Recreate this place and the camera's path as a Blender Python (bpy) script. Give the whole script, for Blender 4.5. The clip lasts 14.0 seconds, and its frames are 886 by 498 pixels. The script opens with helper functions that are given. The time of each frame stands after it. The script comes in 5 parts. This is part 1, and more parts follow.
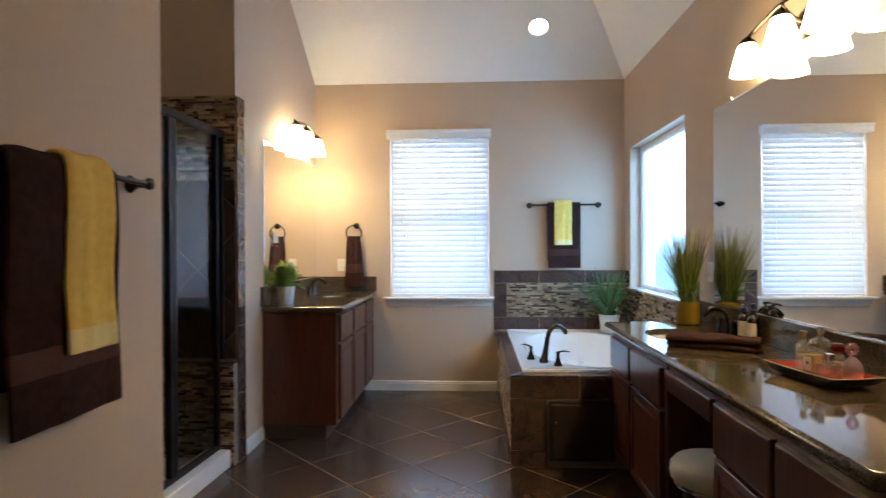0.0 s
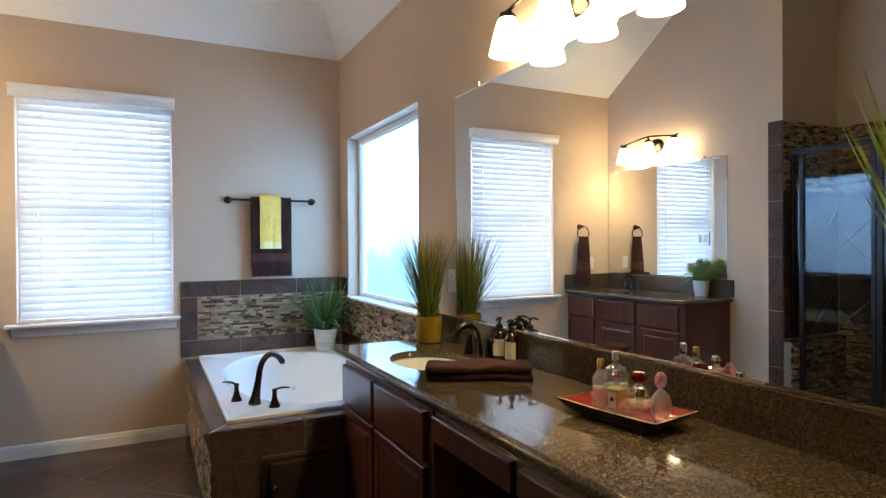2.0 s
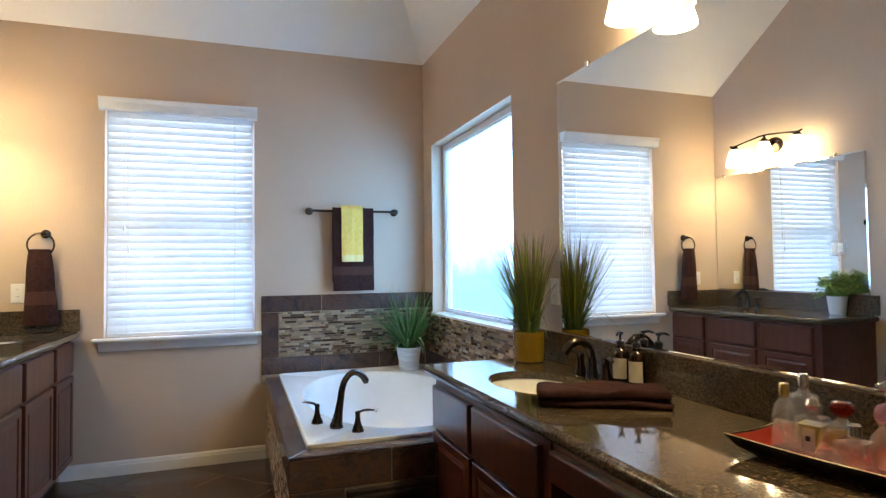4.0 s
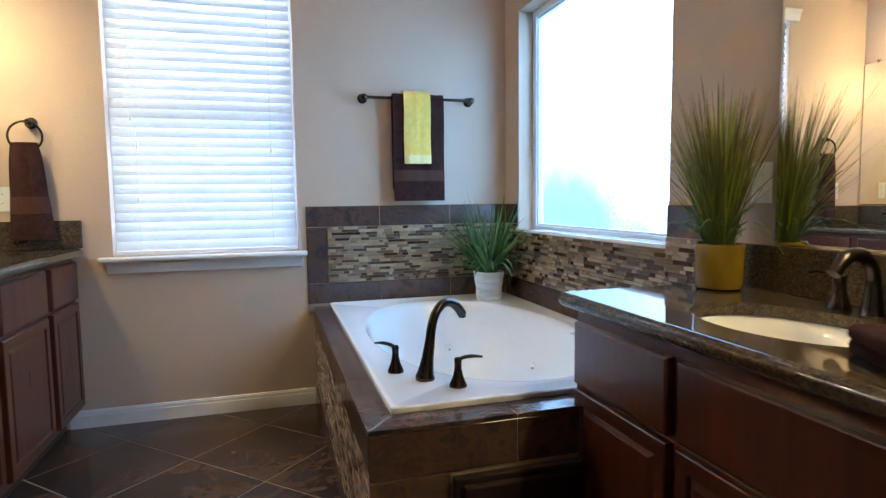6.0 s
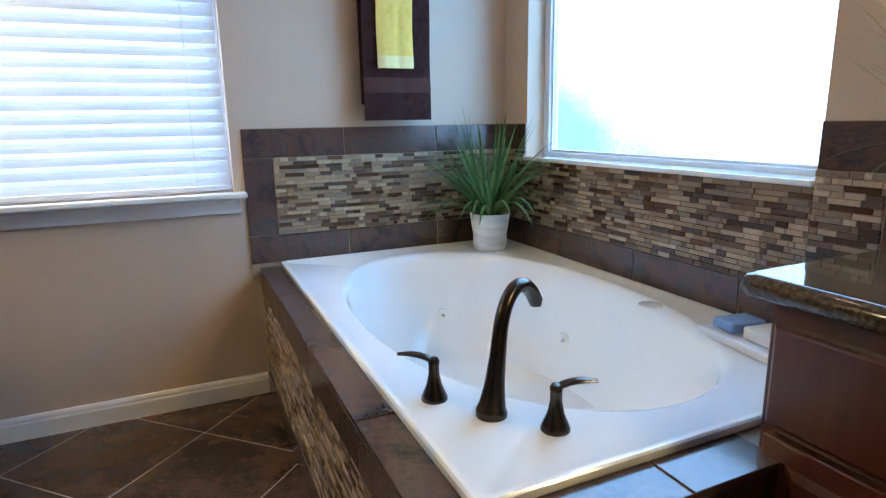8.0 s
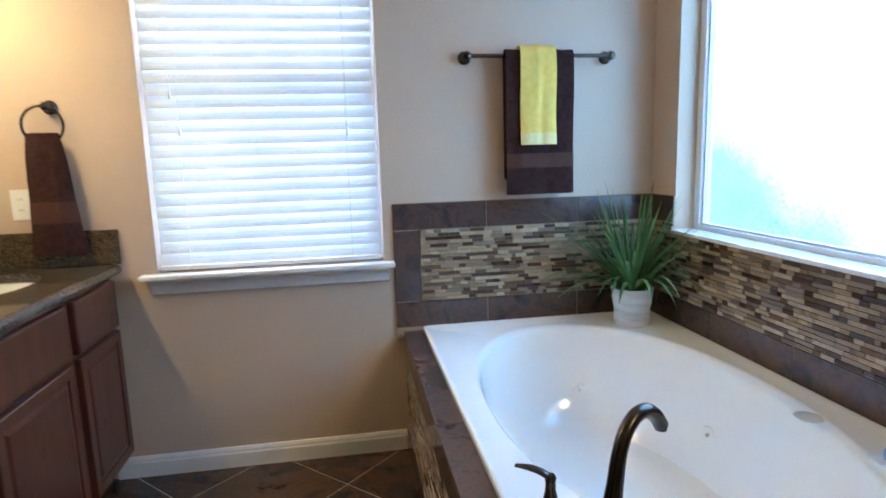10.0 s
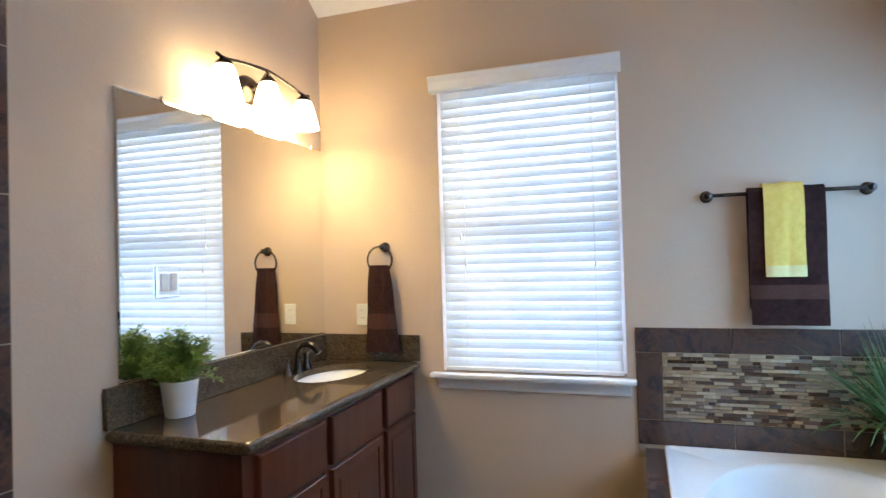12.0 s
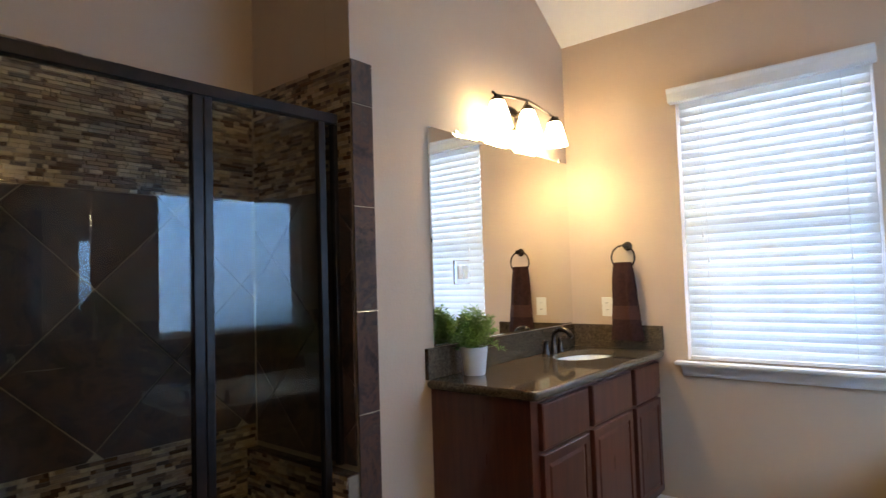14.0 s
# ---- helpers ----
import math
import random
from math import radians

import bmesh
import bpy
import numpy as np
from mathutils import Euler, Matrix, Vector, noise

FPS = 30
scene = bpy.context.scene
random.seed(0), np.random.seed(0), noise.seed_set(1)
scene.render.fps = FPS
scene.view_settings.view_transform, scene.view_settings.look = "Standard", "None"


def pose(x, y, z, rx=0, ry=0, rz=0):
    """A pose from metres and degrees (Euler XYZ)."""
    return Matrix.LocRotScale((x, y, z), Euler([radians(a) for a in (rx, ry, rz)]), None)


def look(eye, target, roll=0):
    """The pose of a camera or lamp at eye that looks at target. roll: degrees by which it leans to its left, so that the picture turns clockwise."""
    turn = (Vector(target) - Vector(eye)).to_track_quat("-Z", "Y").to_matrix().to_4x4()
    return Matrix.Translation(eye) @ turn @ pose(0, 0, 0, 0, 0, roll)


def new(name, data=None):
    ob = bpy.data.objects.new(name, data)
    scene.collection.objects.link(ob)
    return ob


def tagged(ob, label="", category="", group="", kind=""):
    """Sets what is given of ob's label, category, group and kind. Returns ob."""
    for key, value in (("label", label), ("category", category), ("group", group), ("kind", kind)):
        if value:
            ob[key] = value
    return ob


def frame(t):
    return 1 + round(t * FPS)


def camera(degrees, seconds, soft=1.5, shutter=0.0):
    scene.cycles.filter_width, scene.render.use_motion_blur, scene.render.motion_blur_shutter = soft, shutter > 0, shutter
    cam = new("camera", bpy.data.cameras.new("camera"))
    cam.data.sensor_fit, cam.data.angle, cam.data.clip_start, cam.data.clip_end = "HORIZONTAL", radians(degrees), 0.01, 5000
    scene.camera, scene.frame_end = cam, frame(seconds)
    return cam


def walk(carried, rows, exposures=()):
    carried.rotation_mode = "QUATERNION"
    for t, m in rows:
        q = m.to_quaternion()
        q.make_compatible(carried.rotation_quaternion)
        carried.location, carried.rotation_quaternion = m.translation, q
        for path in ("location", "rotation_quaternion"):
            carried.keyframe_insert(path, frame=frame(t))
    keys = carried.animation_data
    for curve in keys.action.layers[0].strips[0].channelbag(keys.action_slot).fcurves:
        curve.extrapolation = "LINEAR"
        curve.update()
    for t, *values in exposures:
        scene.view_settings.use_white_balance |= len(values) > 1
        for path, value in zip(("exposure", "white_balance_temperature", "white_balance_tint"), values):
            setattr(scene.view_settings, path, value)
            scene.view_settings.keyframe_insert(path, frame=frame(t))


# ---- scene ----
cam = camera(74.5, 14.0, soft=1.3, shutter=0.3)
PATH = [
    (0, (0.436, -0.232, 1.316), (0.332, 1.765, 1.309), -0.3),
    (0.3, (0.442, -0.115, 1.273), (0.54, 1.882, 1.259), -0.0),
    (0.5, (0.459, 0.029, 1.225), (0.684, 2.016, 1.219), -0.2),
    (1, (0.464, 0.279, 1.222), (0.996, 2.207, 1.212), -0.2),
    (1.5, (0.451, 0.483, 1.25), (1.234, 2.324, 1.239), -0.1),
    (2, (0.422, 0.574, 1.349), (1.326, 2.358, 1.334), -0.4),
    (2.2, (0.411, 0.578, 1.382), (1.332, 2.353, 1.363), -0.4),
    (4.5, (0.517, 1.079, 1.233), (1.107, 2.989, 1.312), -0.6),
    (5, (0.562, 1.27, 1.184), (1.112, 3.191, 1.258), -0.6),
    (5.5, (0.499, 1.532, 1.125), (1.034, 3.458, 1.072), -0.6),
    (6, (0.436, 1.835, 1.128), (1.002, 3.746, 0.959), -0.7),
    (6.5, (0.402, 2.122, 1.118), (1.032, 4.008, 0.897), -0.6),
    (7, (0.402, 2.367, 1.107), (1.14, 4.204, 0.821), -0.6),
    (7.2, (0.395, 2.456, 1.097), (1.171, 4.271, 0.777), -0.7),
    (9.3, (0.388, 2.764, 1.196), (1.169, 4.538, 0.703), -1.6),
    (9.5, (0.41, 2.732, 1.217), (1.044, 4.574, 0.763), -1.7),
    (10, (0.443, 2.647, 1.295), (0.756, 4.597, 0.978), -1.7),
    (10.5, (0.413, 2.505, 1.333), (0.467, 4.501, 1.215), -1.5),
    (11, (0.495, 2.399, 1.421), (0.24, 4.382, 1.357), -1.6),
    (11.5, (0.541, 2.327, 1.431), (0.117, 4.282, 1.424), -1.5),
    (12, (0.657, 2.228, 1.438), (0.017, 4.123, 1.476), -1.6),
    (12.5, (0.702, 2.096, 1.435), (-0.155, 3.902, 1.497), -1.7),
    (13, (0.725, 1.961, 1.434), (-0.322, 3.663, 1.519), -1.7),
    (13.5, (0.724, 1.821, 1.389), (-0.423, 3.457, 1.488), -1.7),
    (14, (0.714, 1.721, 1.359), (-0.555, 3.263, 1.459), -1.8),
]
walk(cam, [(t, look(eye, target, roll)) for t, eye, target, roll in PATH], [(0, 0.98, 7350, 34), (2, 0.95, 7250, 34), (5, 0.90, 7050, 33), (7, 0.90, 6950, 33), (9.5, 0.90, 6950, 33), (11, 0.85, 7300, 34), (14, 0.86, 7450, 35)])

# ---------------------------------------------------------------- world and daylight
world = bpy.data.worlds.new("overcast_sky")
scene.world = world
world.use_nodes = True
wn = world.node_tree.nodes
sky = wn.new("ShaderNodeTexSky")
sky.sky_type = "NISHITA"
sky.sun_disc = False
sky.sun_elevation, sky.sun_rotation = radians(40), radians(150)
world.node_tree.links.new(sky.outputs["Color"], wn["Background"].inputs["Color"])
wn["Background"].inputs["Strength"].default_value = 0.08

SKY_GLOW = 7.0          # brightness of the daylight beyond the panes
SHADE_GLOW = 13.5        # brightness of the glass lamp shades
BULB_WATTS = 3.0
BULB_COLOUR = (1.0, 0.98, 0.50)

# ---------------------------------------------------------------- plan, in metres
FAR, LEFT, RIGHT = 5.10, -1.02, 1.80
CEIL, TOP = 2.82, 3.75
FSLOPE, RSLOPE = 0.67, 1.08
SHOWER_BACK, SHOWER_Y0, SHOWER_Y1 = -1.71, 1.68, 3.275
TOWEL_X = -0.61
BACK_Y = -1.6
JAMB_X, JAMB_Y0, JAMB_Y1 = 1.285, 0.82, 0.96
WX0, WX1, WZ0, WZ1 = -0.325, 0.582, 0.862, 2.34        # far window
VY0, VY1, VZ0, VZ1 = 3.60, 4.905, 0.955, 2.165         # frosted window
CTR_R, CTR_L = 0.86, 0.91
DECK = 0.548


# ---------------------------------------------------------------- building helpers
def world_of(ob):
    return ob.matrix_basis if ob.parent is None else Matrix.Identity(4)


def mesh_object(name, bm, material, smooth=False):
    me = bpy.data.meshes.new(name)
    bmesh.ops.recalc_face_normals(bm, faces=bm.faces[:])
    bm.to_mesh(me)
    bm.free()
    me.materials.append(material)
    if smooth:
        me.polygons.foreach_set("use_smooth", [True] * len(me.polygons))
        me.set_sharp_from_angle(angle=radians(38))
    return new(name, me)


def part(name, bm, material, parent, label="", smooth=False):
    ob = mesh_object(name, bm, material, smooth)
    ob.parent = parent
    ob.matrix_parent_inverse = world_of(parent).inverted()
    return tagged(ob, label)


def piece(name, me, parent, m):
    ob = new(name, me)
    ob.parent = parent
    ob.matrix_parent_inverse = world_of(parent).inverted()
    ob.matrix_basis = m
    return ob


def thing(name, label, category, at=(0, 0, 0), group="", kind=""):
    e = new(name)
    e.empty_display_size = 0.05
    e.location = at
    return tagged(e, label, category, group, kind)


def structure(name, bm, material, label, category="", smooth=False):
    return tagged(mesh_object(name, bm, material, smooth), label, category, kind="structure")


def box(bm, x0, x1, y0, y1, z0, z1, bev=0.0, seg=2, m=None):
    r = bmesh.ops.create_cube(bm, size=1.0)
    vs = r["verts"]
    for v in vs:
        v.co = Vector(((x0 + x1) / 2 + v.co.x * (x1 - x0), (y0 + y1) / 2 + v.co.y * (y1 - y0), (z0 + z1) / 2 + v.co.z * (z1 - z0)))
    if m is not None:
        for v in vs:
            v.co = m @ v.co
    if bev > 0:
        es = list({e for v in vs for e in v.link_edges})
        bmesh.ops.bevel(bm, geom=es, offset=bev, segments=seg, profile=0.5, affect="EDGES", clamp_overlap=True)
    return bm


def boxes(*specs, bev=0.0):
    bm = bmesh.new()
    for s in specs:
        box(bm, *s, bev=bev)
    return bm


def ring_faces(bm, a, b):
    n = len(a)
    for i in range(n):
        bm.faces.new((a[i], a[(i + 1) % n], b[(i + 1) % n], b[i]))


def lathe(bm, profile, at=(0, 0, 0), n=24, m=None, squash=1.0):
    """Turn (radius, height) pairs round the upright axis."""
    rings = []
    for r, z in profile:
        if r < 1e-5:
            rings.append([bm.verts.new((at[0], at[1], at[2] + z))])
        else:
            rings.append([bm.verts.new((at[0] + r * math.cos(2 * math.pi * k / n), at[1] + r * squash * math.sin(2 * math.pi * k / n), at[2] + z)) for k in range(n)])
    for a, b in zip(rings, rings[1:]):
        if len(a) == 1 and len(b) == 1:
            continue
        if len(a) == 1:
            for k in range(n):
                bm.faces.new((a[0], b[k], b[(k + 1) % n]))
        elif len(b) == 1:
            for k in range(n):
                bm.faces.new((a[k], a[(k + 1) % n], b[0]))
        else:
            ring_faces(bm, a, b)
    if m is not None:
        bmesh.ops.transform(bm, matrix=m, verts=[v for r in rings for v in r])
    return bm


def smooth_path(pts, per=6):
    """Points of a Catmull-Rom curve through pts."""
    p = [Vector(q) for q in pts]
    p = [p[0] * 2 - p[1]] + p + [p[-1] * 2 - p[-2]]
    out = []
    for i in range(1, len(p) - 2):
        for k in range(per):
            t = k / per
            a, b, c, d = p[i - 1], p[i], p[i + 1], p[i + 2]
            out.append(0.5 * (2 * b + (c - a) * t + (2 * a - 5 * b + 4 * c - d) * t * t + (3 * b - a - 3 * c + d) * t ** 3))
    out.append(p[-2])
    return out


def tube(bm, pts, radii, n=10, flat=1.0):
    pts = [Vector(p) for p in pts]
    if not isinstance(radii, (list, tuple)):
        radii = [radii] * len(pts)
    if len(radii) != len(pts):
        radii = list(np.interp(np.linspace(0, 1, len(pts)), np.linspace(0, 1, len(radii)), radii))
    d0 = (pts[1] - pts[0]).normalized()
    side = d0.cross(Vector((0, 0, 1)))
    if side.length < 0.05:
        side = d0.cross(Vector((0, 1, 0)))
    side.normalize()
    rings = []
    for i, p in enumerate(pts):
        d = (pts[min(i + 1, len(pts) - 1)] - pts[max(i - 1, 0)]).normalized()
        side = (side - d * side.dot(d)).normalized()
        up = d.cross(side)
        r = radii[i]
        rings.append([bm.verts.new(p + side * (r * math.cos(2 * math.pi * k / n)) + up * (r * flat * math.sin(2 * math.pi * k / n))) for k in range(n)])
    for a, b in zip(rings, rings[1:]):
        ring_faces(bm, a, b)
    bm.faces.new(rings[0])
    bm.faces.new(rings[-1])
    return bm


def torus(bm, centre, big, small, axis="y", n=28, k=8):
    rings = []
    for i in range(n):
        a = 2 * math.pi * i / n
        ring = []
        for j in range(k):
            b = 2 * math.pi * j / k
            r = big + small * math.cos(b)
            p = (r * math.cos(a), small * math.sin(b), r * math.sin(a)) if axis == "y" else (r * math.cos(a), r * math.sin(a), small * math.sin(b))
            ring.append(bm.verts.new(Vector(centre) + Vector(p)))
        rings.append(ring)
    for i in range(n):
        ring_faces(bm, rings[i], rings[(i + 1) % n])
    return bm


def prism(bm, pts, offset):
    """A flat outline (3D points) thickened by the vector offset."""
    a = [bm.verts.new(p) for p in pts]
    b = [bm.verts.new(Vector(p) + Vector(offset)) for p in pts]
    bm.faces.new(a)
    bm.faces.new(list(reversed(b)))
    ring_faces(bm, a, b)
    return bm


def rounded_rect(x0, x1, y0, y1, r, seg=5):
    out = []
    for cx, cy, a0 in ((x1 - r, y1 - r, 0), (x0 + r, y1 - r, 90), (x0 + r, y0 + r, 180), (x1 - r, y0 + r, 270)):
        for k in range(seg + 1):
            a = radians(a0 + 90 * k / seg)
            out.append((cx + r * math.cos(a), cy + r * math.sin(a)))
    return out


def oval(cx, cy, rx, ry, n=48, power=2.0):
    out = []
    for k in range(n):
        a = 2 * math.pi * k / n
        c, s = math.cos(a), math.sin(a)
        out.append((cx + rx * math.copysign(abs(c) ** (2 / power), c), cy + ry * math.copysign(abs(s) ** (2 / power), s)))
    return out


def fill_between(bm, outer, inner):
    es = []
    for loop in (outer, inner):
        for i in range(len(loop)):
            a, b = loop[i], loop[(i + 1) % len(loop)]
            es.append(bm.edges.get((a, b)) or bm.edges.new((a, b)))
    bmesh.ops.triangle_fill(bm, use_beauty=True, use_dissolve=False, edges=es)


# ---------------------------------------------------------------- materials
def nodes_of(name):
    m = bpy.data.materials.new(name)
    m.use_nodes = True
    return m, m.node_tree.nodes, m.node_tree.links, m.node_tree.nodes["Principled BSDF"]


def coords(N, L, jitter=False, stretch=(1, 1, 1)):
    tc = N.new("ShaderNodeTexCoord")
    out = tc.outputs["Object"]
    if jitter:
        info = N.new("ShaderNodeObjectInfo")
        mul = N.new("ShaderNodeVectorMath")
        mul.operation = "SCALE"
        mul.inputs[0].default_value = (7.3, 3.1, 5.7)
        L.new(info.outputs["Random"], mul.inputs["Scale"])
        add = N.new("ShaderNodeVectorMath")
        L.new(out, add.inputs[0])
        L.new(mul.outputs[0], add.inputs[1])
        out = add.outputs[0]
    if stretch != (1, 1, 1):
        mp = N.new("ShaderNodeMapping")
        mp.inputs["Scale"].default_value = stretch
        L.new(out, mp.inputs["Vector"])
        out = mp.outputs["Vector"]
    return out


def noise_node(N, L, vec, scale, detail=4, rough=0.55, distort=0.0):
    n = N.new("ShaderNodeTexNoise")
    n.inputs["Scale"].default_value = scale
    n.inputs["Detail"].default_value = detail
    n.inputs["Roughness"].default_value = rough
    n.inputs["Distortion"].default_value = distort
    L.new(vec, n.inputs["Vector"])
    return n.outputs["Fac"]


def ramp(N, L, fac, stops, constant=False):
    r = N.new("ShaderNodeValToRGB")
    if constant:
        r.color_ramp.interpolation = "CONSTANT"
    els = r.color_ramp.elements
    while len(els) < len(stops):
        els.new(0.5)
    for e, (p, c) in zip(els, stops):
        e.position, e.color = p, (*c, 1)
    L.new(fac, r.inputs["Fac"])
    return r.outputs["Color"]


def bumped(N, L, bsdf, fac, strength, distance=0.002):
    b = N.new("ShaderNodeBump")
    b.inputs["Strength"].default_value = strength
    b.inputs["Distance"].default_value = distance
    L.new(fac, b.inputs["Height"])
    L.new(b.outputs["Normal"], bsdf.inputs["Normal"])


def vary(N, L, vec, bsdf, rough, spread, scale):
    mr = N.new("ShaderNodeMapRange")
    mr.inputs["To Min"].default_value = max(0.02, rough - spread)
    mr.inputs["To Max"].default_value = min(1, rough + spread)
    L.new(noise_node(N, L, vec, scale), mr.inputs["Value"])
    L.new(mr.outputs["Result"], bsdf.inputs["Roughness"])


def surface(name, dark, light, scale=6.0, rough=0.5, spread=0.08, metal=0.0, bump=0.0, bump_scale=60.0, bump_depth=0.002,
            jitter=False, stretch=(1, 1, 1), low=0.3, high=0.7, distort=0.0, coat=0.0, sheen=0.0):
    m, N, L, b = nodes_of(name)
    v = coords(N, L, jitter, stretch)
    L.new(ramp(N, L, noise_node(N, L, v, scale, 6, 0.6, distort), [(low, dark), (high, light)]), b.inputs["Base Color"])
    vary(N, L, v, b, rough, spread, scale * 2.3)
    b.inputs["Metallic"].default_value = metal
    b.inputs["Coat Weight"].default_value = coat
    b.inputs["Coat Roughness"].default_value = 0.12
    b.inputs["Sheen Weight"].default_value = sheen
    if bump:
        bumped(N, L, b, noise_node(N, L, v, bump_scale, 3), bump, bump_depth)
    return m


PAINT = surface("beige_wall_paint", (0.54, 0.398, 0.295), (0.575, 0.428, 0.32), 1.3, 0.62, 0.06, bump=0.38, bump_scale=80, bump_depth=0.0026)
CEILING = surface("white_ceiling_paint", (0.79, 0.77, 0.74), (0.83, 0.81, 0.78), 1.0, 0.7, 0.05, bump=0.3, bump_scale=90, bump_depth=0.002)
TRIM = surface("white_trim_paint", (0.74, 0.72, 0.70), (0.80, 0.78, 0.76), 5, 0.32, 0.06, bump=0.05, bump_scale=30)
VINYL = surface("white_vinyl", (0.70, 0.72, 0.74), (0.76, 0.78, 0.80), 4, 0.35, 0.05)


def slate_material(name, scale, stops, rough):
    """Cleft slate: clouded brown and rust with a fine broken grain."""
    m, N, L, bs = nodes_of(name)
    v = coords(N, L, True)
    a = N.new("ShaderNodeMath")
    a.operation = "MULTIPLY_ADD"
    a.inputs[1].default_value = 0.72
    L.new(noise_node(N, L, v, scale, 7, 0.62, 1.6), a.inputs[0])
    k = N.new("ShaderNodeMath")
    k.operation = "MULTIPLY"
    k.inputs[1].default_value = 0.28
    L.new(noise_node(N, L, v, scale * 7, 5, 0.7, 0.8), k.inputs[0])
    L.new(k.outputs[0], a.inputs[2])
    L.new(ramp(N, L, a.outputs[0], stops), bs.inputs["Base Color"])
    vary(N, L, v, bs, rough, 0.09, scale * 3)
    bumped(N, L, bs, a.outputs[0], 0.10, 0.003)
    return m


FLOOR_TILE = slate_material("dark_slate_floor_tile", 3.4, [(0.30, (0.020, 0.013, 0.012)), (0.44, (0.040, 0.024, 0.018)), (0.53, (0.094, 0.045, 0.027)), (0.62, (0.060, 0.037, 0.026)), (0.75, (0.120, 0.067, 0.042))], 0.22)
SLATE = slate_material("dark_slate_wall_tile", 5.0, [(0.34, (0.026, 0.019, 0.021)), (0.43, (0.055, 0.038, 0.038)), (0.51, (0.112, 0.060, 0.045)), (0.58, (0.068, 0.047, 0.045)), (0.70, (0.155, 0.098, 0.076))], 0.15)
HONED_SLATE = slate_material("honed_slate_shower_tile", 5.0, [(0.32, (0.020, 0.013, 0.013)), (0.43, (0.040, 0.024, 0.024)), (0.52, (0.080, 0.042, 0.032)), (0.60, (0.048, 0.031, 0.030)), (0.72, (0.105, 0.064, 0.050))], 0.62)
GROUT = surface("tan_grout", (0.29, 0.225, 0.16), (0.37, 0.29, 0.21), 25, 0.85, 0.06, bump=0.3, bump_scale=200)
DARK_GROUT = surface("brown_grout", (0.23, 0.18, 0.135), (0.31, 0.245, 0.185), 25, 0.85, 0.06, bump=0.3, bump_scale=200)
PORCELAIN = surface("white_acrylic", (0.84, 0.84, 0.83), (0.88, 0.88, 0.87), 3, 0.10, 0.03, coat=0.3)
BRONZE = surface("oil_rubbed_bronze", (0.058, 0.044, 0.037), (0.080, 0.062, 0.052), 6, 0.25, 0.07, metal=0.9, bump=0.05, bump_scale=120)
BLACK_METAL = surface("black_bronze_frame", (0.016, 0.012, 0.012), (0.030, 0.022, 0.020), 14, 0.35, 0.08, metal=0.6)
CHROME = surface("brushed_chrome", (0.55, 0.55, 0.56), (0.68, 0.68, 0.69), 20, 0.16, 0.06, metal=1.0)
GOLD = surface("gold_cap", (0.62, 0.42, 0.12), (0.78, 0.55, 0.18), 20, 0.2, 0.05, metal=1.0)
BROWN_TOWEL = surface("brown_terry", (0.029, 0.0105, 0.0095), (0.054, 0.0205, 0.0175), 40, 0.97, 0.03, bump=0.8, bump_scale=420, bump_depth=0.004)
BROWN_BAND = surface("brown_woven_band", (0.064, 0.023, 0.016), (0.092, 0.036, 0.025), 60, 0.75, 0.1, bump=0.4, bump_scale=500, stretch=(1, 1, 6))
YELLOW_TOWEL = surface("yellow_terry", (0.86, 0.54, 0.12), (0.94, 0.645, 0.18), 40, 0.95, 0.04, bump=0.8, bump_scale=420, bump_depth=0.004)
YELLOW_BAND = surface("pale_yellow_band", (0.80, 0.61, 0.24), (0.88, 0.70, 0.32), 60, 0.6, 0.1, bump=0.4, bump_scale=500, stretch=(1, 1, 6))
for cloth_mat in (BROWN_TOWEL, BROWN_BAND, YELLOW_TOWEL):
    cloth_mat.node_tree.nodes["Principled BSDF"].inputs["Specular IOR Level"].default_value = 0.15
WHITE_PLASTIC = surface("white_plastic", (0.74, 0.73, 0.70), (0.80, 0.79, 0.76), 8, 0.35, 0.05)
BLACK_PLASTIC = surface("black_plastic", (0.008, 0.008, 0.008), (0.018, 0.017, 0.016), 12, 0.3, 0.06)
WHITE_CERAMIC = surface("white_ceramic_pot", (0.70, 0.69, 0.67), (0.80, 0.79, 0.77), 9, 0.35, 0.1, bump=0.15, bump_scale=30)
GREY_CERAMIC = surface("whitewashed_ringed_pot", (0.50, 0.50, 0.49), (0.74, 0.74, 0.73), 8, 0.6, 0.1, bump=0.5, bump_scale=26, stretch=(1, 1, 7), bump_depth=0.004)
MUSTARD = surface("mustard_glazed_pot", (0.20, 0.110, 0.008), (0.31, 0.185, 0.016), 9, 0.18, 0.08, coat=0.5, stretch=(1, 1, 0.4))
SOIL = surface("dark_moss", (0.012, 0.009, 0.006), (0.04, 0.03, 0.016), 60, 0.95, 0.03, bump=0.8, bump_scale=150)
CUSHION = surface("white_vinyl_cushion", (0.62, 0.60, 0.57), (0.70, 0.68, 0.65), 6, 0.45, 0.06, bump=0.2, bump_scale=160)
TRAY_RED = surface("red_lacquer", (0.27, 0.020, 0.010), (0.37, 0.034, 0.016), 7, 0.18, 0.06, coat=0.5)
TRAY_BLACK = surface("black_lacquer", (0.010, 0.008, 0.008), (0.02, 0.016, 0.015), 9, 0.2, 0.05, coat=0.4)
TRAY_EDGE = surface("worn_gold_edge", (0.50, 0.34, 0.15), (0.62, 0.44, 0.22), 30, 0.35, 0.08)
PAPER = surface("cream_paper_label", (0.62, 0.54, 0.44), (0.72, 0.64, 0.54), 20, 0.7, 0.05)
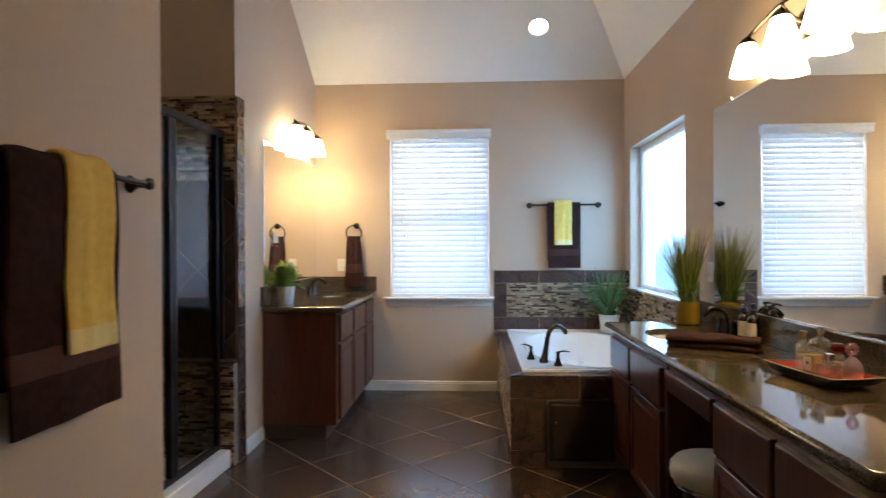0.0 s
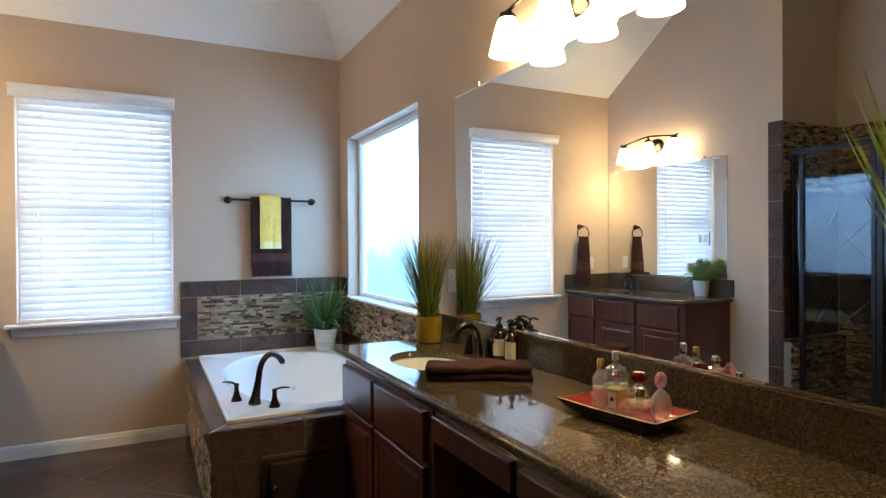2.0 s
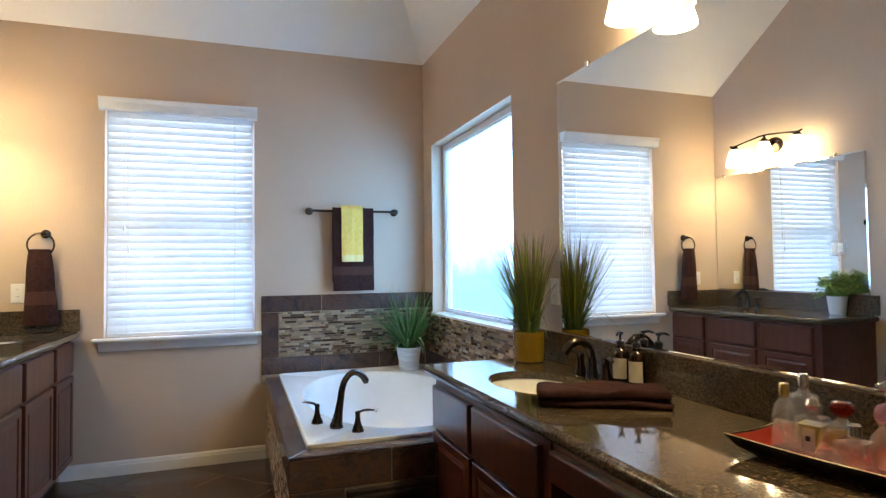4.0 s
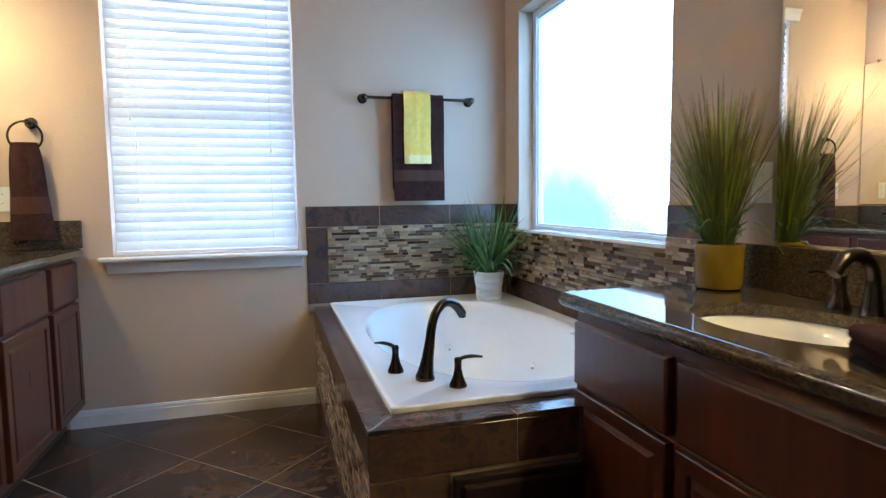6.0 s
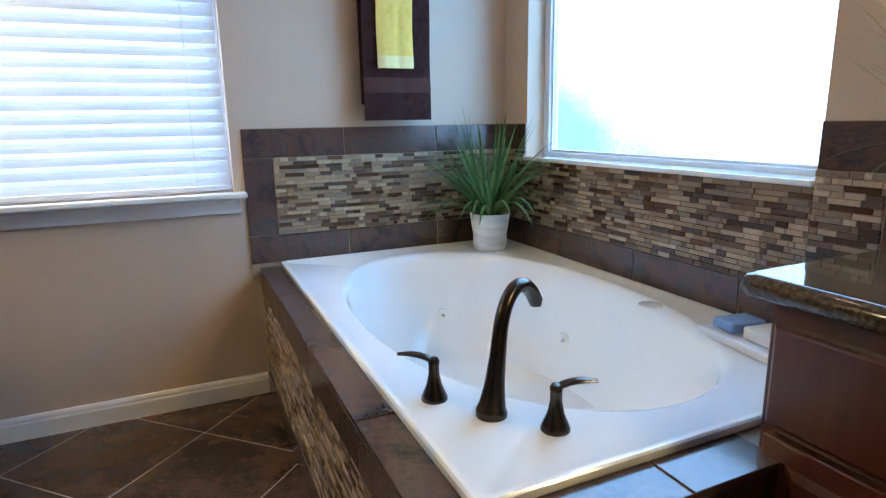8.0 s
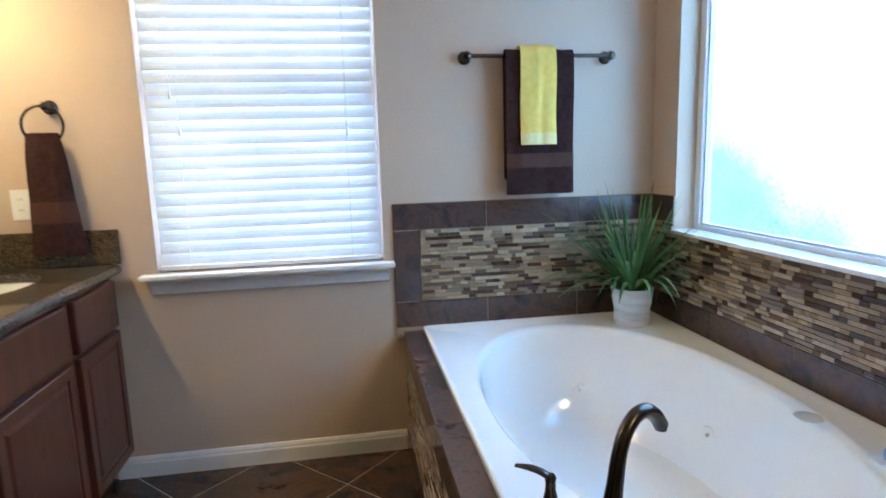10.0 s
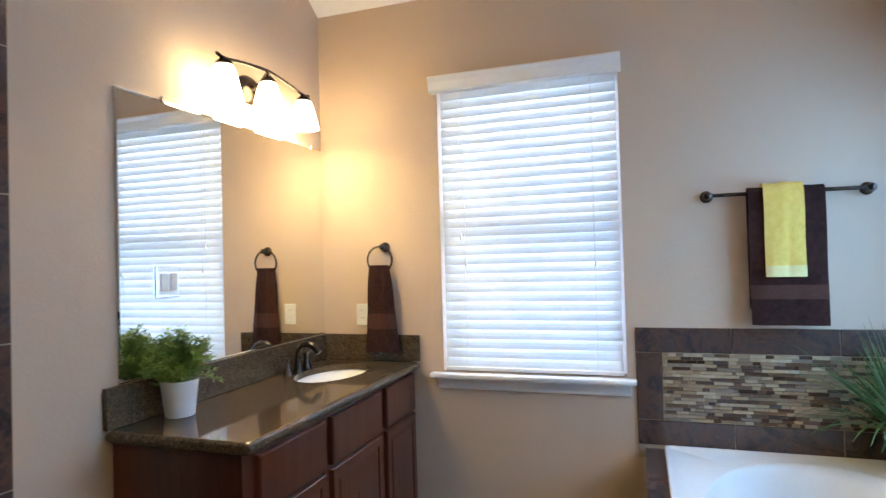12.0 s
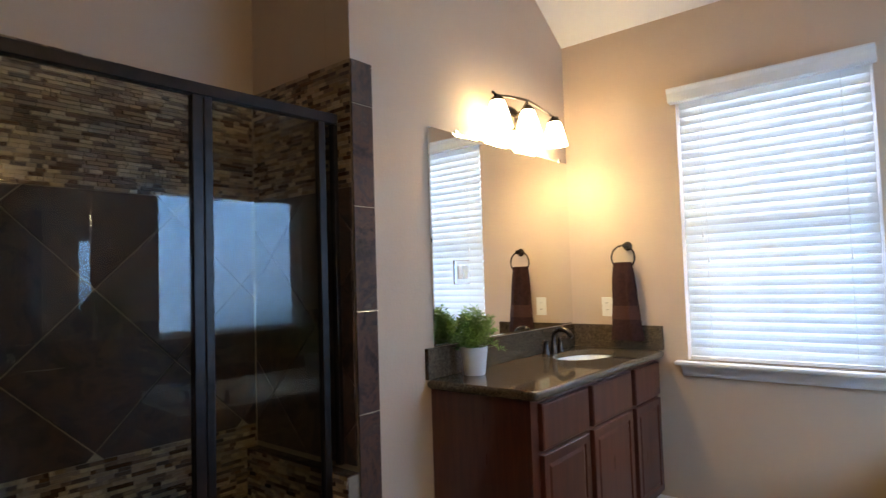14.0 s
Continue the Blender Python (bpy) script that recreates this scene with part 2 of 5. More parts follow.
BLUE_SPONGE = surface("blue_sponge", (0.18, 0.32, 0.58), (0.26, 0.42, 0.68), 60, 0.9, 0.05, bump=0.7, bump_scale=180)
PAN = surface("tan_shower_pan", (0.45, 0.38, 0.28), (0.55, 0.47, 0.36), 10, 0.4, 0.08)
RUBBER = surface("grey_rubber", (0.03, 0.03, 0.03), (0.05, 0.05, 0.05), 20, 0.7, 0.05)
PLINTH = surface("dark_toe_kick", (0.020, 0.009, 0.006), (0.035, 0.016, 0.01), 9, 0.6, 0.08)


def wood_material():
    m, N, L, b = nodes_of("cherry_stained_wood")
    v = coords(N, L, True, (14, 14, 1.1))
    a = noise_node(N, L, v, 2.2, 6, 0.6, 0.6)
    L.new(ramp(N, L, a, [(0.25, (0.056, 0.0125, 0.0068)), (0.55, (0.098, 0.0225, 0.0112)), (0.8, (0.140, 0.037, 0.017))]), b.inputs["Base Color"])
    vary(N, L, v, b, 0.30, 0.06, 3.0)
    b.inputs["Coat Weight"].default_value = 0.25
    b.inputs["Coat Roughness"].default_value = 0.18
    bumped(N, L, b, noise_node(N, L, v, 9, 4), 0.08, 0.001)
    return m


def granite_material():
    """Polished granite: grains of brown, tan and black a few millimetres wide, clustered in drifts."""
    m, N, L, b = nodes_of("brown_speckled_granite")
    v = coords(N, L)
    vo = N.new("ShaderNodeTexVoronoi")
    vo.inputs["Scale"].default_value = 210
    L.new(v, vo.inputs["Vector"])
    sp = N.new("ShaderNodeSeparateColor")
    L.new(vo.outputs["Color"], sp.inputs["Color"])

    def blend(a, weight, rest):
        n = N.new("ShaderNodeMath")
        n.operation = "MULTIPLY_ADD"
        n.inputs[1].default_value = weight
        L.new(a, n.inputs[0])
        if isinstance(rest, float):
            n.inputs[2].default_value = rest
        else:
            L.new(rest, n.inputs[2])
        return n.outputs[0]

    drift = blend(noise_node(N, L, v, 26, 4, 0.6, 0.8), 0.20, 0.10)
    mid = blend(noise_node(N, L, v, 95, 4, 0.65), 0.45, drift)
    tone = blend(sp.outputs[0], 0.34, mid)
    L.new(ramp(N, L, tone, [(0.36, (0.026, 0.0175, 0.0125)), (0.48, (0.052, 0.034, 0.021)), (0.58, (0.076, 0.050, 0.030)), (0.70, (0.100, 0.068, 0.041)), (0.82, (0.145, 0.102, 0.066))]), b.inputs["Base Color"])
    b.inputs["Roughness"].default_value = 0.06
    b.inputs["Specular IOR Level"].default_value = 0.38
    return m


def mosaic_material(name, per_object):
    m, N, L, b = nodes_of(name)
    if per_object:
        src = N.new("ShaderNodeObjectInfo").outputs["Random"]
    else:
        src = N.new("ShaderNodeNewGeometry").outputs["Random Per Island"]
    pal = ramp(N, L, src, [(0.0, (0.453, 0.320, 0.202)), (0.16, (0.340, 0.228, 0.138)), (0.30, (0.082, 0.037, 0.020)), (0.44, (0.247, 0.175, 0.125)),
                           (0.58, (0.515, 0.388, 0.258)), (0.70, (0.149, 0.076, 0.040)), (0.82, (0.299, 0.204, 0.129)), (0.92, (0.054, 0.025, 0.015))], True)
    v = coords(N, L)
    mx = N.new("ShaderNodeMix")
    mx.data_type = "RGBA"
    mx.blend_type = "MULTIPLY"
    mx.inputs["Factor"].default_value = 0.55
    L.new(pal, mx.inputs["A"])
    L.new(ramp(N, L, noise_node(N, L, v, 70, 5, 0.7), [(0.3, (0.5, 0.48, 0.46)), (0.65, (1, 1, 1))]), mx.inputs["B"])
    L.new(mx.outputs["Result"], b.inputs["Base Color"])
    mr = N.new("ShaderNodeMapRange")
    mr.inputs["To Min"].default_value = 0.12
    mr.inputs["To Max"].default_value = 0.5
    fr = N.new("ShaderNodeMath")
    fr.operation = "FRACT"
    tm = N.new("ShaderNodeMath")
    tm.operation = "MULTIPLY"
    tm.inputs[1].default_value = 17.0
    L.new(src, tm.inputs[0])
    L.new(tm.outputs[0], fr.inputs[0])
    L.new(fr.outputs[0], mr.inputs["Value"])
    L.new(mr.outputs["Result"], b.inputs["Roughness"])
    return m


def leaf_material(name, low, high, tip=None, z0=0.0, z1=1.0):
    m, N, L, b = nodes_of(name)
    v = coords(N, L, True)
    base = ramp(N, L, noise_node(N, L, v, 9, 3), [(0.3, low), (0.7, high)])
    if tip:
        sx = N.new("ShaderNodeSeparateXYZ")
        L.new(v, sx.inputs[0])
        tc = N.new("ShaderNodeTexCoord")
        sz = N.new("ShaderNodeSeparateXYZ")
        L.new(tc.outputs["Object"], sz.inputs[0])
        mr = N.new("ShaderNodeMapRange")
        mr.inputs["From Min"].default_value, mr.inputs["From Max"].default_value = z0, z1
        L.new(sz.outputs["Z"], mr.inputs["Value"])
        mx = N.new("ShaderNodeMix")
        mx.data_type = "RGBA"
        L.new(mr.outputs["Result"], mx.inputs["Factor"])
        L.new(base, mx.inputs["A"])
        mx.inputs["B"].default_value = (*tip, 1)
        base = mx.outputs["Result"]
    L.new(base, b.inputs["Base Color"])
    b.inputs["Roughness"].default_value = 0.42
    tr = N.new("ShaderNodeBsdfTranslucent")
    L.new(base, tr.inputs["Color"])
    ms = N.new("ShaderNodeMixShader")
    ms.inputs["Fac"].default_value = 0.3
    L.new(b.outputs[0], ms.inputs[1])
    L.new(tr.outputs[0], ms.inputs[2])
    L.new(ms.outputs[0], N["Material Output"].inputs["Surface"])
    return m


def glow_material(name, colour, strength):
    m, N, L, b = nodes_of(name)
    b.inputs["Base Color"].default_value = (0.8, 0.78, 0.72, 1)
    b.inputs["Roughness"].default_value = 0.35
    b.inputs["Emission Color"].default_value = (*colour, 1)
    b.inputs["Emission Strength"].default_value = strength
    return m


def glass_material(name, colour, rough=0.0, ior=1.45):
    m, N, L, b = nodes_of(name)
    b.inputs["Base Color"].default_value = (*colour, 1)
    b.inputs["Roughness"].default_value = rough
    b.inputs["IOR"].default_value = ior
    b.inputs["Transmission Weight"].default_value = 1.0
    return m


def sheet_glass(name, tint, gloss):
    """A clear pane: see-through, with the gloss of its two faces, which grows at a glancing angle."""
    m, N, L, b = nodes_of(name)
    N.remove(b)
    t = N.new("ShaderNodeBsdfTransparent")
    t.inputs["Color"].default_value = (*tint, 1)
    g = N.new("ShaderNodeBsdfGlossy")
    g.inputs["Roughness"].default_value = 0.0
    f = N.new("ShaderNodeLayerWeight")
    f.inputs["Blend"].default_value = 0.5
    p = N.new("ShaderNodeMath")
    p.operation = "POWER"
    p.inputs[1].default_value = 5.0
    L.new(f.outputs["Facing"], p.inputs[0])
    k = N.new("ShaderNodeMath")
    k.operation = "MULTIPLY_ADD"
    k.inputs[1].default_value, k.inputs[2].default_value = 0.8, gloss
    L.new(p.outputs[0], k.inputs[0])
    mx = N.new("ShaderNodeMixShader")
    L.new(k.outputs[0], mx.inputs[0])
    L.new(t.outputs[0], mx.inputs[1])
    L.new(g.outputs[0], mx.inputs[2])
    L.new(mx.outputs[0], N["Material Output"].inputs["Surface"])
    return m


SHOWER_REFLECTION_TINT = (0.48, 0.74, 1.0, 1)         # blue of the reflected window, put into the panes' gloss colour


def bottle_glass(name, tint, body, haze):
    """Thin moulded glass: see-through, bright at its edges, with a little light caught inside."""
    m = sheet_glass(name, tint, 0.10)
    N, L = m.node_tree.nodes, m.node_tree.links
    for n in N:
        if n.bl_idname == "ShaderNodeMath" and n.operation == "POWER":
            n.inputs[1].default_value = 2.6
    out = N["Material Output"].inputs["Surface"]
    clear = out.links[0].from_socket
    d = N.new("ShaderNodeBsdfDiffuse")
    d.inputs["Color"].default_value = (*body, 1)
    tl = N.new("ShaderNodeBsdfTranslucent")
    tl.inputs["Color"].default_value = (*body, 1)
    inner, mx = N.new("ShaderNodeMixShader"), N.new("ShaderNodeMixShader")
    L.new(d.outputs[0], inner.inputs[1])
    L.new(tl.outputs[0], inner.inputs[2])
    mx.inputs[0].default_value = haze
    L.new(clear, mx.inputs[1])
    L.new(inner.outputs[0], mx.inputs[2])
    L.new(mx.outputs[0], out)
    return m


def frosted_glass():
    m, N, L, b = nodes_of("frosted_glass")
    N.remove(b)
    v = coords(N, L)
    t = N.new("ShaderNodeBsdfTransparent")
    L.new(ramp(N, L, noise_node(N, L, v, 90, 4, 0.7), [(0.3, (0.62, 0.66, 0.66)), (0.7, (1, 1, 1))]), t.inputs["Color"])
    tl = N.new("ShaderNodeBsdfTranslucent")
    tl.inputs["Color"].default_value = (0.9, 0.93, 0.93, 1)
    mx = N.new("ShaderNodeMixShader")
    mx.inputs[0].default_value = 0.07
    L.new(t.outputs[0], mx.inputs[1])
    L.new(tl.outputs[0], mx.inputs[2])
    g = N.new("ShaderNodeBsdfGlossy")
    g.inputs["Roughness"].default_value = 0.25
    m2 = N.new("ShaderNodeMixShader")
    m2.inputs[0].default_value = 0.05
    L.new(mx.outputs[0], m2.inputs[1])
    L.new(g.outputs[0], m2.inputs[2])
    L.new(m2.outputs[0], N["Material Output"].inputs["Surface"])
    return m


def slat_material():
    m, N, L, b = nodes_of("white_blind_slat")
    v = coords(N, L, True)
    L.new(ramp(N, L, noise_node(N, L, v, 6, 3), [(0.3, (0.78, 0.79, 0.80)), (0.7, (0.84, 0.85, 0.86))]), b.inputs["Base Color"])
    b.inputs["Roughness"].default_value = 0.4
    tl = N.new("ShaderNodeBsdfTranslucent")
    tl.inputs["Color"].default_value = (0.82, 0.95, 1.0, 1)
    mx = N.new("ShaderNodeMixShader")
    mx.inputs[0].default_value = 0.22
    L.new(b.outputs[0], mx.inputs[1])
    L.new(tl.outputs[0], mx.inputs[2])
    L.new(mx.outputs[0], N["Material Output"].inputs["Surface"])
    return m


def daylight_material(name, low, high, z0, z1, strength, rise=0.0, over=None, z2=2.8):
    """Overcast sky above, the greenery of the garden below, higher towards +y by rise."""
    m, N, L, b = nodes_of(name)
    N.remove(b)
    tc = N.new("ShaderNodeTexCoord")
    sx = N.new("ShaderNodeSeparateXYZ")
    L.new(tc.outputs["Object"], sx.inputs[0])
    def calc(op, a, bb, cc=0.0):
        n = N.new("ShaderNodeMath")
        n.operation = op
        for s, v in zip(n.inputs, (a, bb, cc)):
            if isinstance(v, (int, float)):
                s.default_value = v
            else:
                L.new(v, s)
        return n.outputs[0]
    hill = calc("MINIMUM", calc("MAXIMUM", calc("MULTIPLY", calc("SUBTRACT", sx.outputs["Y"], 4.3), rise), 0.0), 0.95)
    wob = calc("MULTIPLY_ADD", noise_node(N, L, tc.outputs["Object"], 1.6, 5, 0.6), 0.7, -0.35)
    lvl = calc("SUBTRACT", calc("ADD", sx.outputs["Z"], wob), hill if rise else 0.0)
    mr = N.new("ShaderNodeMapRange")
    stops = [(0.0, low), (1.0, high)]
    if over:
        stops = [(0.0, low), ((z1 - z0) / (z2 - z0), high), (1.0, over)]
    mr.inputs["From Min"].default_value, mr.inputs["From Max"].default_value = z0, z2 if over else z1
    L.new(lvl, mr.inputs["Value"])
    e = N.new("ShaderNodeEmission")
    L.new(ramp(N, L, mr.outputs["Result"], stops), e.inputs["Color"])
    e.inputs["Strength"].default_value = strength
    L.new(e.outputs[0], N["Material Output"].inputs["Surface"])
    return m


def mirror_material():
    m, N, L, b = nodes_of("silvered_mirror")
    b.inputs["Base Color"].default_value = (0.90, 0.91, 0.89, 1)
    b.inputs["Metallic"].default_value = 1.0
    b.inputs["Roughness"].default_value = 0.0
    return m


WOOD, GRANITE, MIRROR = wood_material(), granite_material(), mirror_material()
MOSAIC_PIECE, MOSAIC_JOINED = mosaic_material("mosaic_tile_piece", True), mosaic_material("mosaic_tile_field", False)
SLAT, FROST = slat_material(), frosted_glass()
PANE, SHOWER_GLASS = sheet_glass("window_glass", (0.96, 0.98, 0.98), 0.04), sheet_glass("shower_glass", (0.84, 0.86, 0.86), 0.036)
# tint the panes' reflections blue; the glass itself has no coating
for n in SHOWER_GLASS.node_tree.nodes:
    if n.bl_idname == "ShaderNodeBsdfGlossy":
        n.inputs["Color"].default_value = SHOWER_REFLECTION_TINT
SHADE = glow_material("lit_opal_glass", (1.0, 0.96, 0.52), SHADE_GLOW)
CAN = glow_material("lit_recessed_lens", (1.0, 0.93, 0.84), 14.0)
GRASS = leaf_material("green_blade", (0.022, 0.075, 0.018), (0.11, 0.23, 0.065))
REED = leaf_material("olive_reed_blade", (0.060, 0.090, 0.014), (0.21, 0.235, 0.042), (0.21, 0.135, 0.070), 0.16, 0.44)
LIME = leaf_material("bright_reed_blade", (0.16, 0.23, 0.016), (0.36, 0.42, 0.05))
HERB = leaf_material("herb_leaf", (0.075, 0.17, 0.025), (0.25, 0.40, 0.085))

# ---------------------------------------------------------------- daylight beyond the panes
bm = bmesh.new()
prism(bm, [(-2.2, FAR + 1.1, -0.6), (2.4, FAR + 1.1, -0.6), (2.4, FAR + 1.1, 4.2), (-2.2, FAR + 1.1, 4.2)], (0, 0.02, 0))
structure("backdrop_north", bm, daylight_material("bright_sky_north", (0.28, 0.55, 0.95), (0.62, 0.84, 1.0), 0.7, 2.0, SKY_GLOW * 0.92), "pale overcast sky beyond the blinds", "backdrop")
bm = bmesh.new()
prism(bm, [(RIGHT + 1.1, 1.5, -0.6), (RIGHT + 1.1, 11.5, -0.6), (RIGHT + 1.1, 11.5, 4.2), (RIGHT + 1.1, 1.5, 4.2)], (0.02, 0, 0))
structure("backdrop_east", bm, daylight_material("bright_sky_east", (0.020, 0.080, 0.094), (0.23, 0.53, 0.88), 0.25, 1.15, SKY_GLOW * 1.22, 0.5, (0.20, 0.70, 1.30)), "pale sky and greenery beyond frosted glass", "backdrop")

# ---------------------------------------------------------------- walls, ceiling
TH = 0.15
structure("wall_north", boxes((LEFT - TH, WX0, FAR, FAR + TH, 0, CEIL), (WX1, RIGHT + TH, FAR, FAR + TH, 0, CEIL), (WX0, WX1, FAR, FAR + TH, 0, WZ0), (WX0, WX1, FAR, FAR + TH, WZ1, CEIL)),
          PAINT, "beige painted end wall with blinds window", "wall")
structure("wall_east", boxes((RIGHT, RIGHT + TH, BACK_Y, VY0, 0, CEIL), (RIGHT, RIGHT + TH, VY1, FAR, 0, CEIL), (RIGHT, RIGHT + TH, VY0, VY1, 0, VZ0), (RIGHT, RIGHT + TH, VY0, VY1, VZ1, CEIL)),
          PAINT, "beige painted wall with frosted window and mirror", "wall")
FT_Y = FAR - (TOP - CEIL) / FSLOPE
bm = prism(bmesh.new(), [(LEFT, SHOWER_Y1 + 0.001, 0), (LEFT, FAR, 0), (LEFT, FAR, CEIL), (LEFT, FT_Y, TOP), (LEFT, SHOWER_Y1 + 0.001, TOP)], (-TH, 0, 0))
structure("wall_west", bm, PAINT, "beige painted wall behind the small vanity", "wall")
structure("wall_shower_end", boxes((SHOWER_BACK, LEFT - TH, SHOWER_Y1, SHOWER_Y1 + 0.12, 0, TOP)), PAINT, "beige wall closing the shower", "wall")
structure("wall_shower_back", boxes((SHOWER_BACK - TH, SHOWER_BACK, SHOWER_Y0 - 0.12, SHOWER_Y1 + 0.12, 0, TOP)), PAINT, "beige wall behind the shower", "wall")
structure("wall_shower_front", boxes((SHOWER_BACK, TOWEL_X - 0.12, SHOWER_Y0 - 0.12, SHOWER_Y0, 0, TOP)), PAINT, "beige wall beside the shower door", "wall")
structure("wall_towel", boxes((TOWEL_X - 0.12, TOWEL_X, BACK_Y, SHOWER_Y0, 0, TOP), bev=0.006), PAINT, "beige wall with a towel bar", "wall")
structure("wall_vanity_end", boxes((JAMB_X, RIGHT, JAMB_Y0, JAMB_Y1, 0, CEIL + 0.6), bev=0.008), PAINT, "beige stub wall at the end of the counter", "wall")
structure("wall_south", boxes((TOWEL_X - 0.12, RIGHT + TH, BACK_Y - TH, BACK_Y, 0, TOP)), PAINT, "plain beige wall", "wall")
bm = bmesh.new()
RX = RIGHT - (TOP - CEIL) / RSLOPE
W0 = SHOWER_BACK - TH
prism(bm, [(W0, FAR, CEIL), (RIGHT, FAR, CEIL), (RX, FT_Y, TOP), (W0, FT_Y, TOP)], (0, 0, 0.12))
prism(bm, [(RIGHT, FAR, CEIL), (RIGHT, BACK_Y - TH, CEIL), (RX, BACK_Y - TH, TOP), (RX, FT_Y, TOP)], (0, 0, 0.12))
prism(bm, [(W0, BACK_Y - TH, TOP), (RX, BACK_Y - TH, TOP), (RX, FT_Y, TOP), (W0, FT_Y, TOP)], (0, 0, 0.12))
structure("ceiling", bm, CEILING, "white vaulted ceiling with a hip", "ceiling")

# ---------------------------------------------------------------- baseboards
def baseboard(name, x0, x1, y0, y1):
    bm = bmesh.new()
    t = 0.013
    if x1 - x0 > y1 - y0:
        prof = [(y1, 0), (y1 - t, 0), (y1 - t, 0.062), (y1 - t * 0.75, 0.068), (y1 - t * 0.75, 0.078), (y1 - t * 0.4, 0.088), (y1, 0.09)]
        prism(bm, [(x0, p, z) for p, z in prof], (x1 - x0, 0, 0))
    else:
        prof = [(x0, 0), (x0 + t, 0), (x0 + t, 0.062), (x0 + t * 0.75, 0.068), (x0 + t * 0.75, 0.078), (x0 + t * 0.4, 0.088), (x0, 0.09)]
        prism(bm, [(p, y0, z) for p, z in prof], (0, y1 - y0, 0))
    return structure(name, bm, TRIM, "white painted moulded baseboard", "baseboard")


baseboard("baseboard", -0.56, 0.648, FAR - 0.02, FAR)
baseboard("baseboard", LEFT, LEFT + 0.01, SHOWER_Y1 + 0.125, 3.705)
baseboard("baseboard", TOWEL_X, TOWEL_X + 0.01, BACK_Y, SHOWER_Y0)

# ---------------------------------------------------------------- far window with blinds
win = thing("window_1", "white vinyl sash window behind closed blinds", "window", ((WX0 + WX1) / 2, FAR + 0.1, WZ0), kind="structure")
fy0, fy1 = FAR + 0.085, FAR + 0.135
part("window_frame", boxes((WX0, WX0 + 0.045, fy0, fy1, WZ0, WZ1), (WX1 - 0.045, WX1, fy0, fy1, WZ0, WZ1), (WX0 + 0.045, WX1 - 0.045, fy0, fy1, WZ0, WZ0 + 0.05), (WX0 + 0.045, WX1 - 0.045, fy0, fy1, WZ1 - 0.05, WZ1), bev=0.004), VINYL, win)
MEET = 1.62
part("meeting_rail", boxes((WX0 + 0.045, WX1 - 0.045, fy0 - 0.012, fy1 - 0.005, MEET - 0.03, MEET + 0.03), bev=0.004), VINYL, win)
for z0, z1 in ((WZ0 + 0.05, MEET - 0.03), (MEET + 0.03, WZ1 - 0.05)):
    p = part("pane", boxes((WX0 + 0.046, WX1 - 0.046, FAR + 0.108, FAR + 0.112, z0, z1)), PANE, win)
    p.visible_shadow = False
bm = boxes((-0.385, 0.625, FAR - 0.062, FAR + 0.0, WZ0 - 0.024, WZ0 - 0.002), bev=0.006)
box(bm, WX0, WX1, FAR, fy0, WZ0 - 0.022, WZ0 - 0.001)
part("window_sill", bm, TRIM, win, "white moulded stool over an apron")
bm = prism(bmesh.new(), [(-0.352, FAR, WZ0 - 0.085), (-0.352, FAR - 0.012, WZ0 - 0.085), (-0.352, FAR - 0.016, WZ0 - 0.07), (-0.352, FAR - 0.028, WZ0 - 0.05), (-0.352, FAR - 0.045, WZ0 - 0.03), (-0.352, FAR - 0.045, WZ0 - 0.0245), (-0.352, FAR, WZ0 - 0.0245)], (0.95, 0, 0))
part("apron", bm, TRIM, win)

blind = thing("window_blind", "white two inch slatted blind, nearly closed", "blind", ((WX0 + WX1) / 2, FAR + 0.03, WZ1))
bm = prism(bmesh.new(), [(-0.352, FAR - 0.001, 2.305), (-0.352, FAR - 0.052, 2.305), (-0.352, FAR - 0.056, 2.315), (-0.352, FAR - 0.062, 2.352), (-0.352, FAR - 0.075, 2.372), (-0.352, FAR - 0.075, 2.38), (-0.352, FAR - 0.001, 2.38)], (0.95, 0, 0))
part("valance", bm, TRIM, blind, "white crown moulded valance")
N_SLAT, S0, S1 = 30, 0.915, 2.298
bm = bmesh.new()
half, tilt = 0.0295, radians(65)
prof = []
for k in range(5):
    s = -1 + k / 2
    prof.append((s * half, 0.0035 * (1 - s * s)))
loop = [(a, b) for a, b in prof] + [(a, b - 0.0026) for a, b in reversed(prof)]
prism(bm, [(WX0 + 0.014, a * math.cos(tilt) - b * math.sin(tilt), a * math.sin(tilt) + b * math.cos(tilt)) for a, b in loop], (WX1 - WX0 - 0.028, 0, 0))
slat = part("slat", bm, SLAT, blind)
slat_me = slat.data
for k in range(N_SLAT):
    m = Matrix.Translation((0, FAR + 0.024, S0 + (S1 - S0) * k / (N_SLAT - 1))) @ Matrix.Rotation(radians(random.uniform(-0.4, 0.4)), 4, "X") @ Matrix.Rotation(radians(random.uniform(-0.04, 0.04)), 4, "Y")
    if k == 0:
        slat.matrix_basis = m
    else:
        piece("slat", slat_me, blind, m)
part("bottom_rail", boxes((WX0 + 0.012, WX1 - 0.012, FAR + 0.004, FAR + 0.05, 0.868, 0.886), bev=0.003), TRIM, blind)
for x in (WX0 + 0.13, WX1 - 0.13):
    for y in (FAR + 0.0005, FAR + 0.047):
        part("ladder_cord", tube(bmesh.new(), [(x, y, 0.88), (x, y, 2.31)], 0.0009, 5), WHITE_PLASTIC, blind)
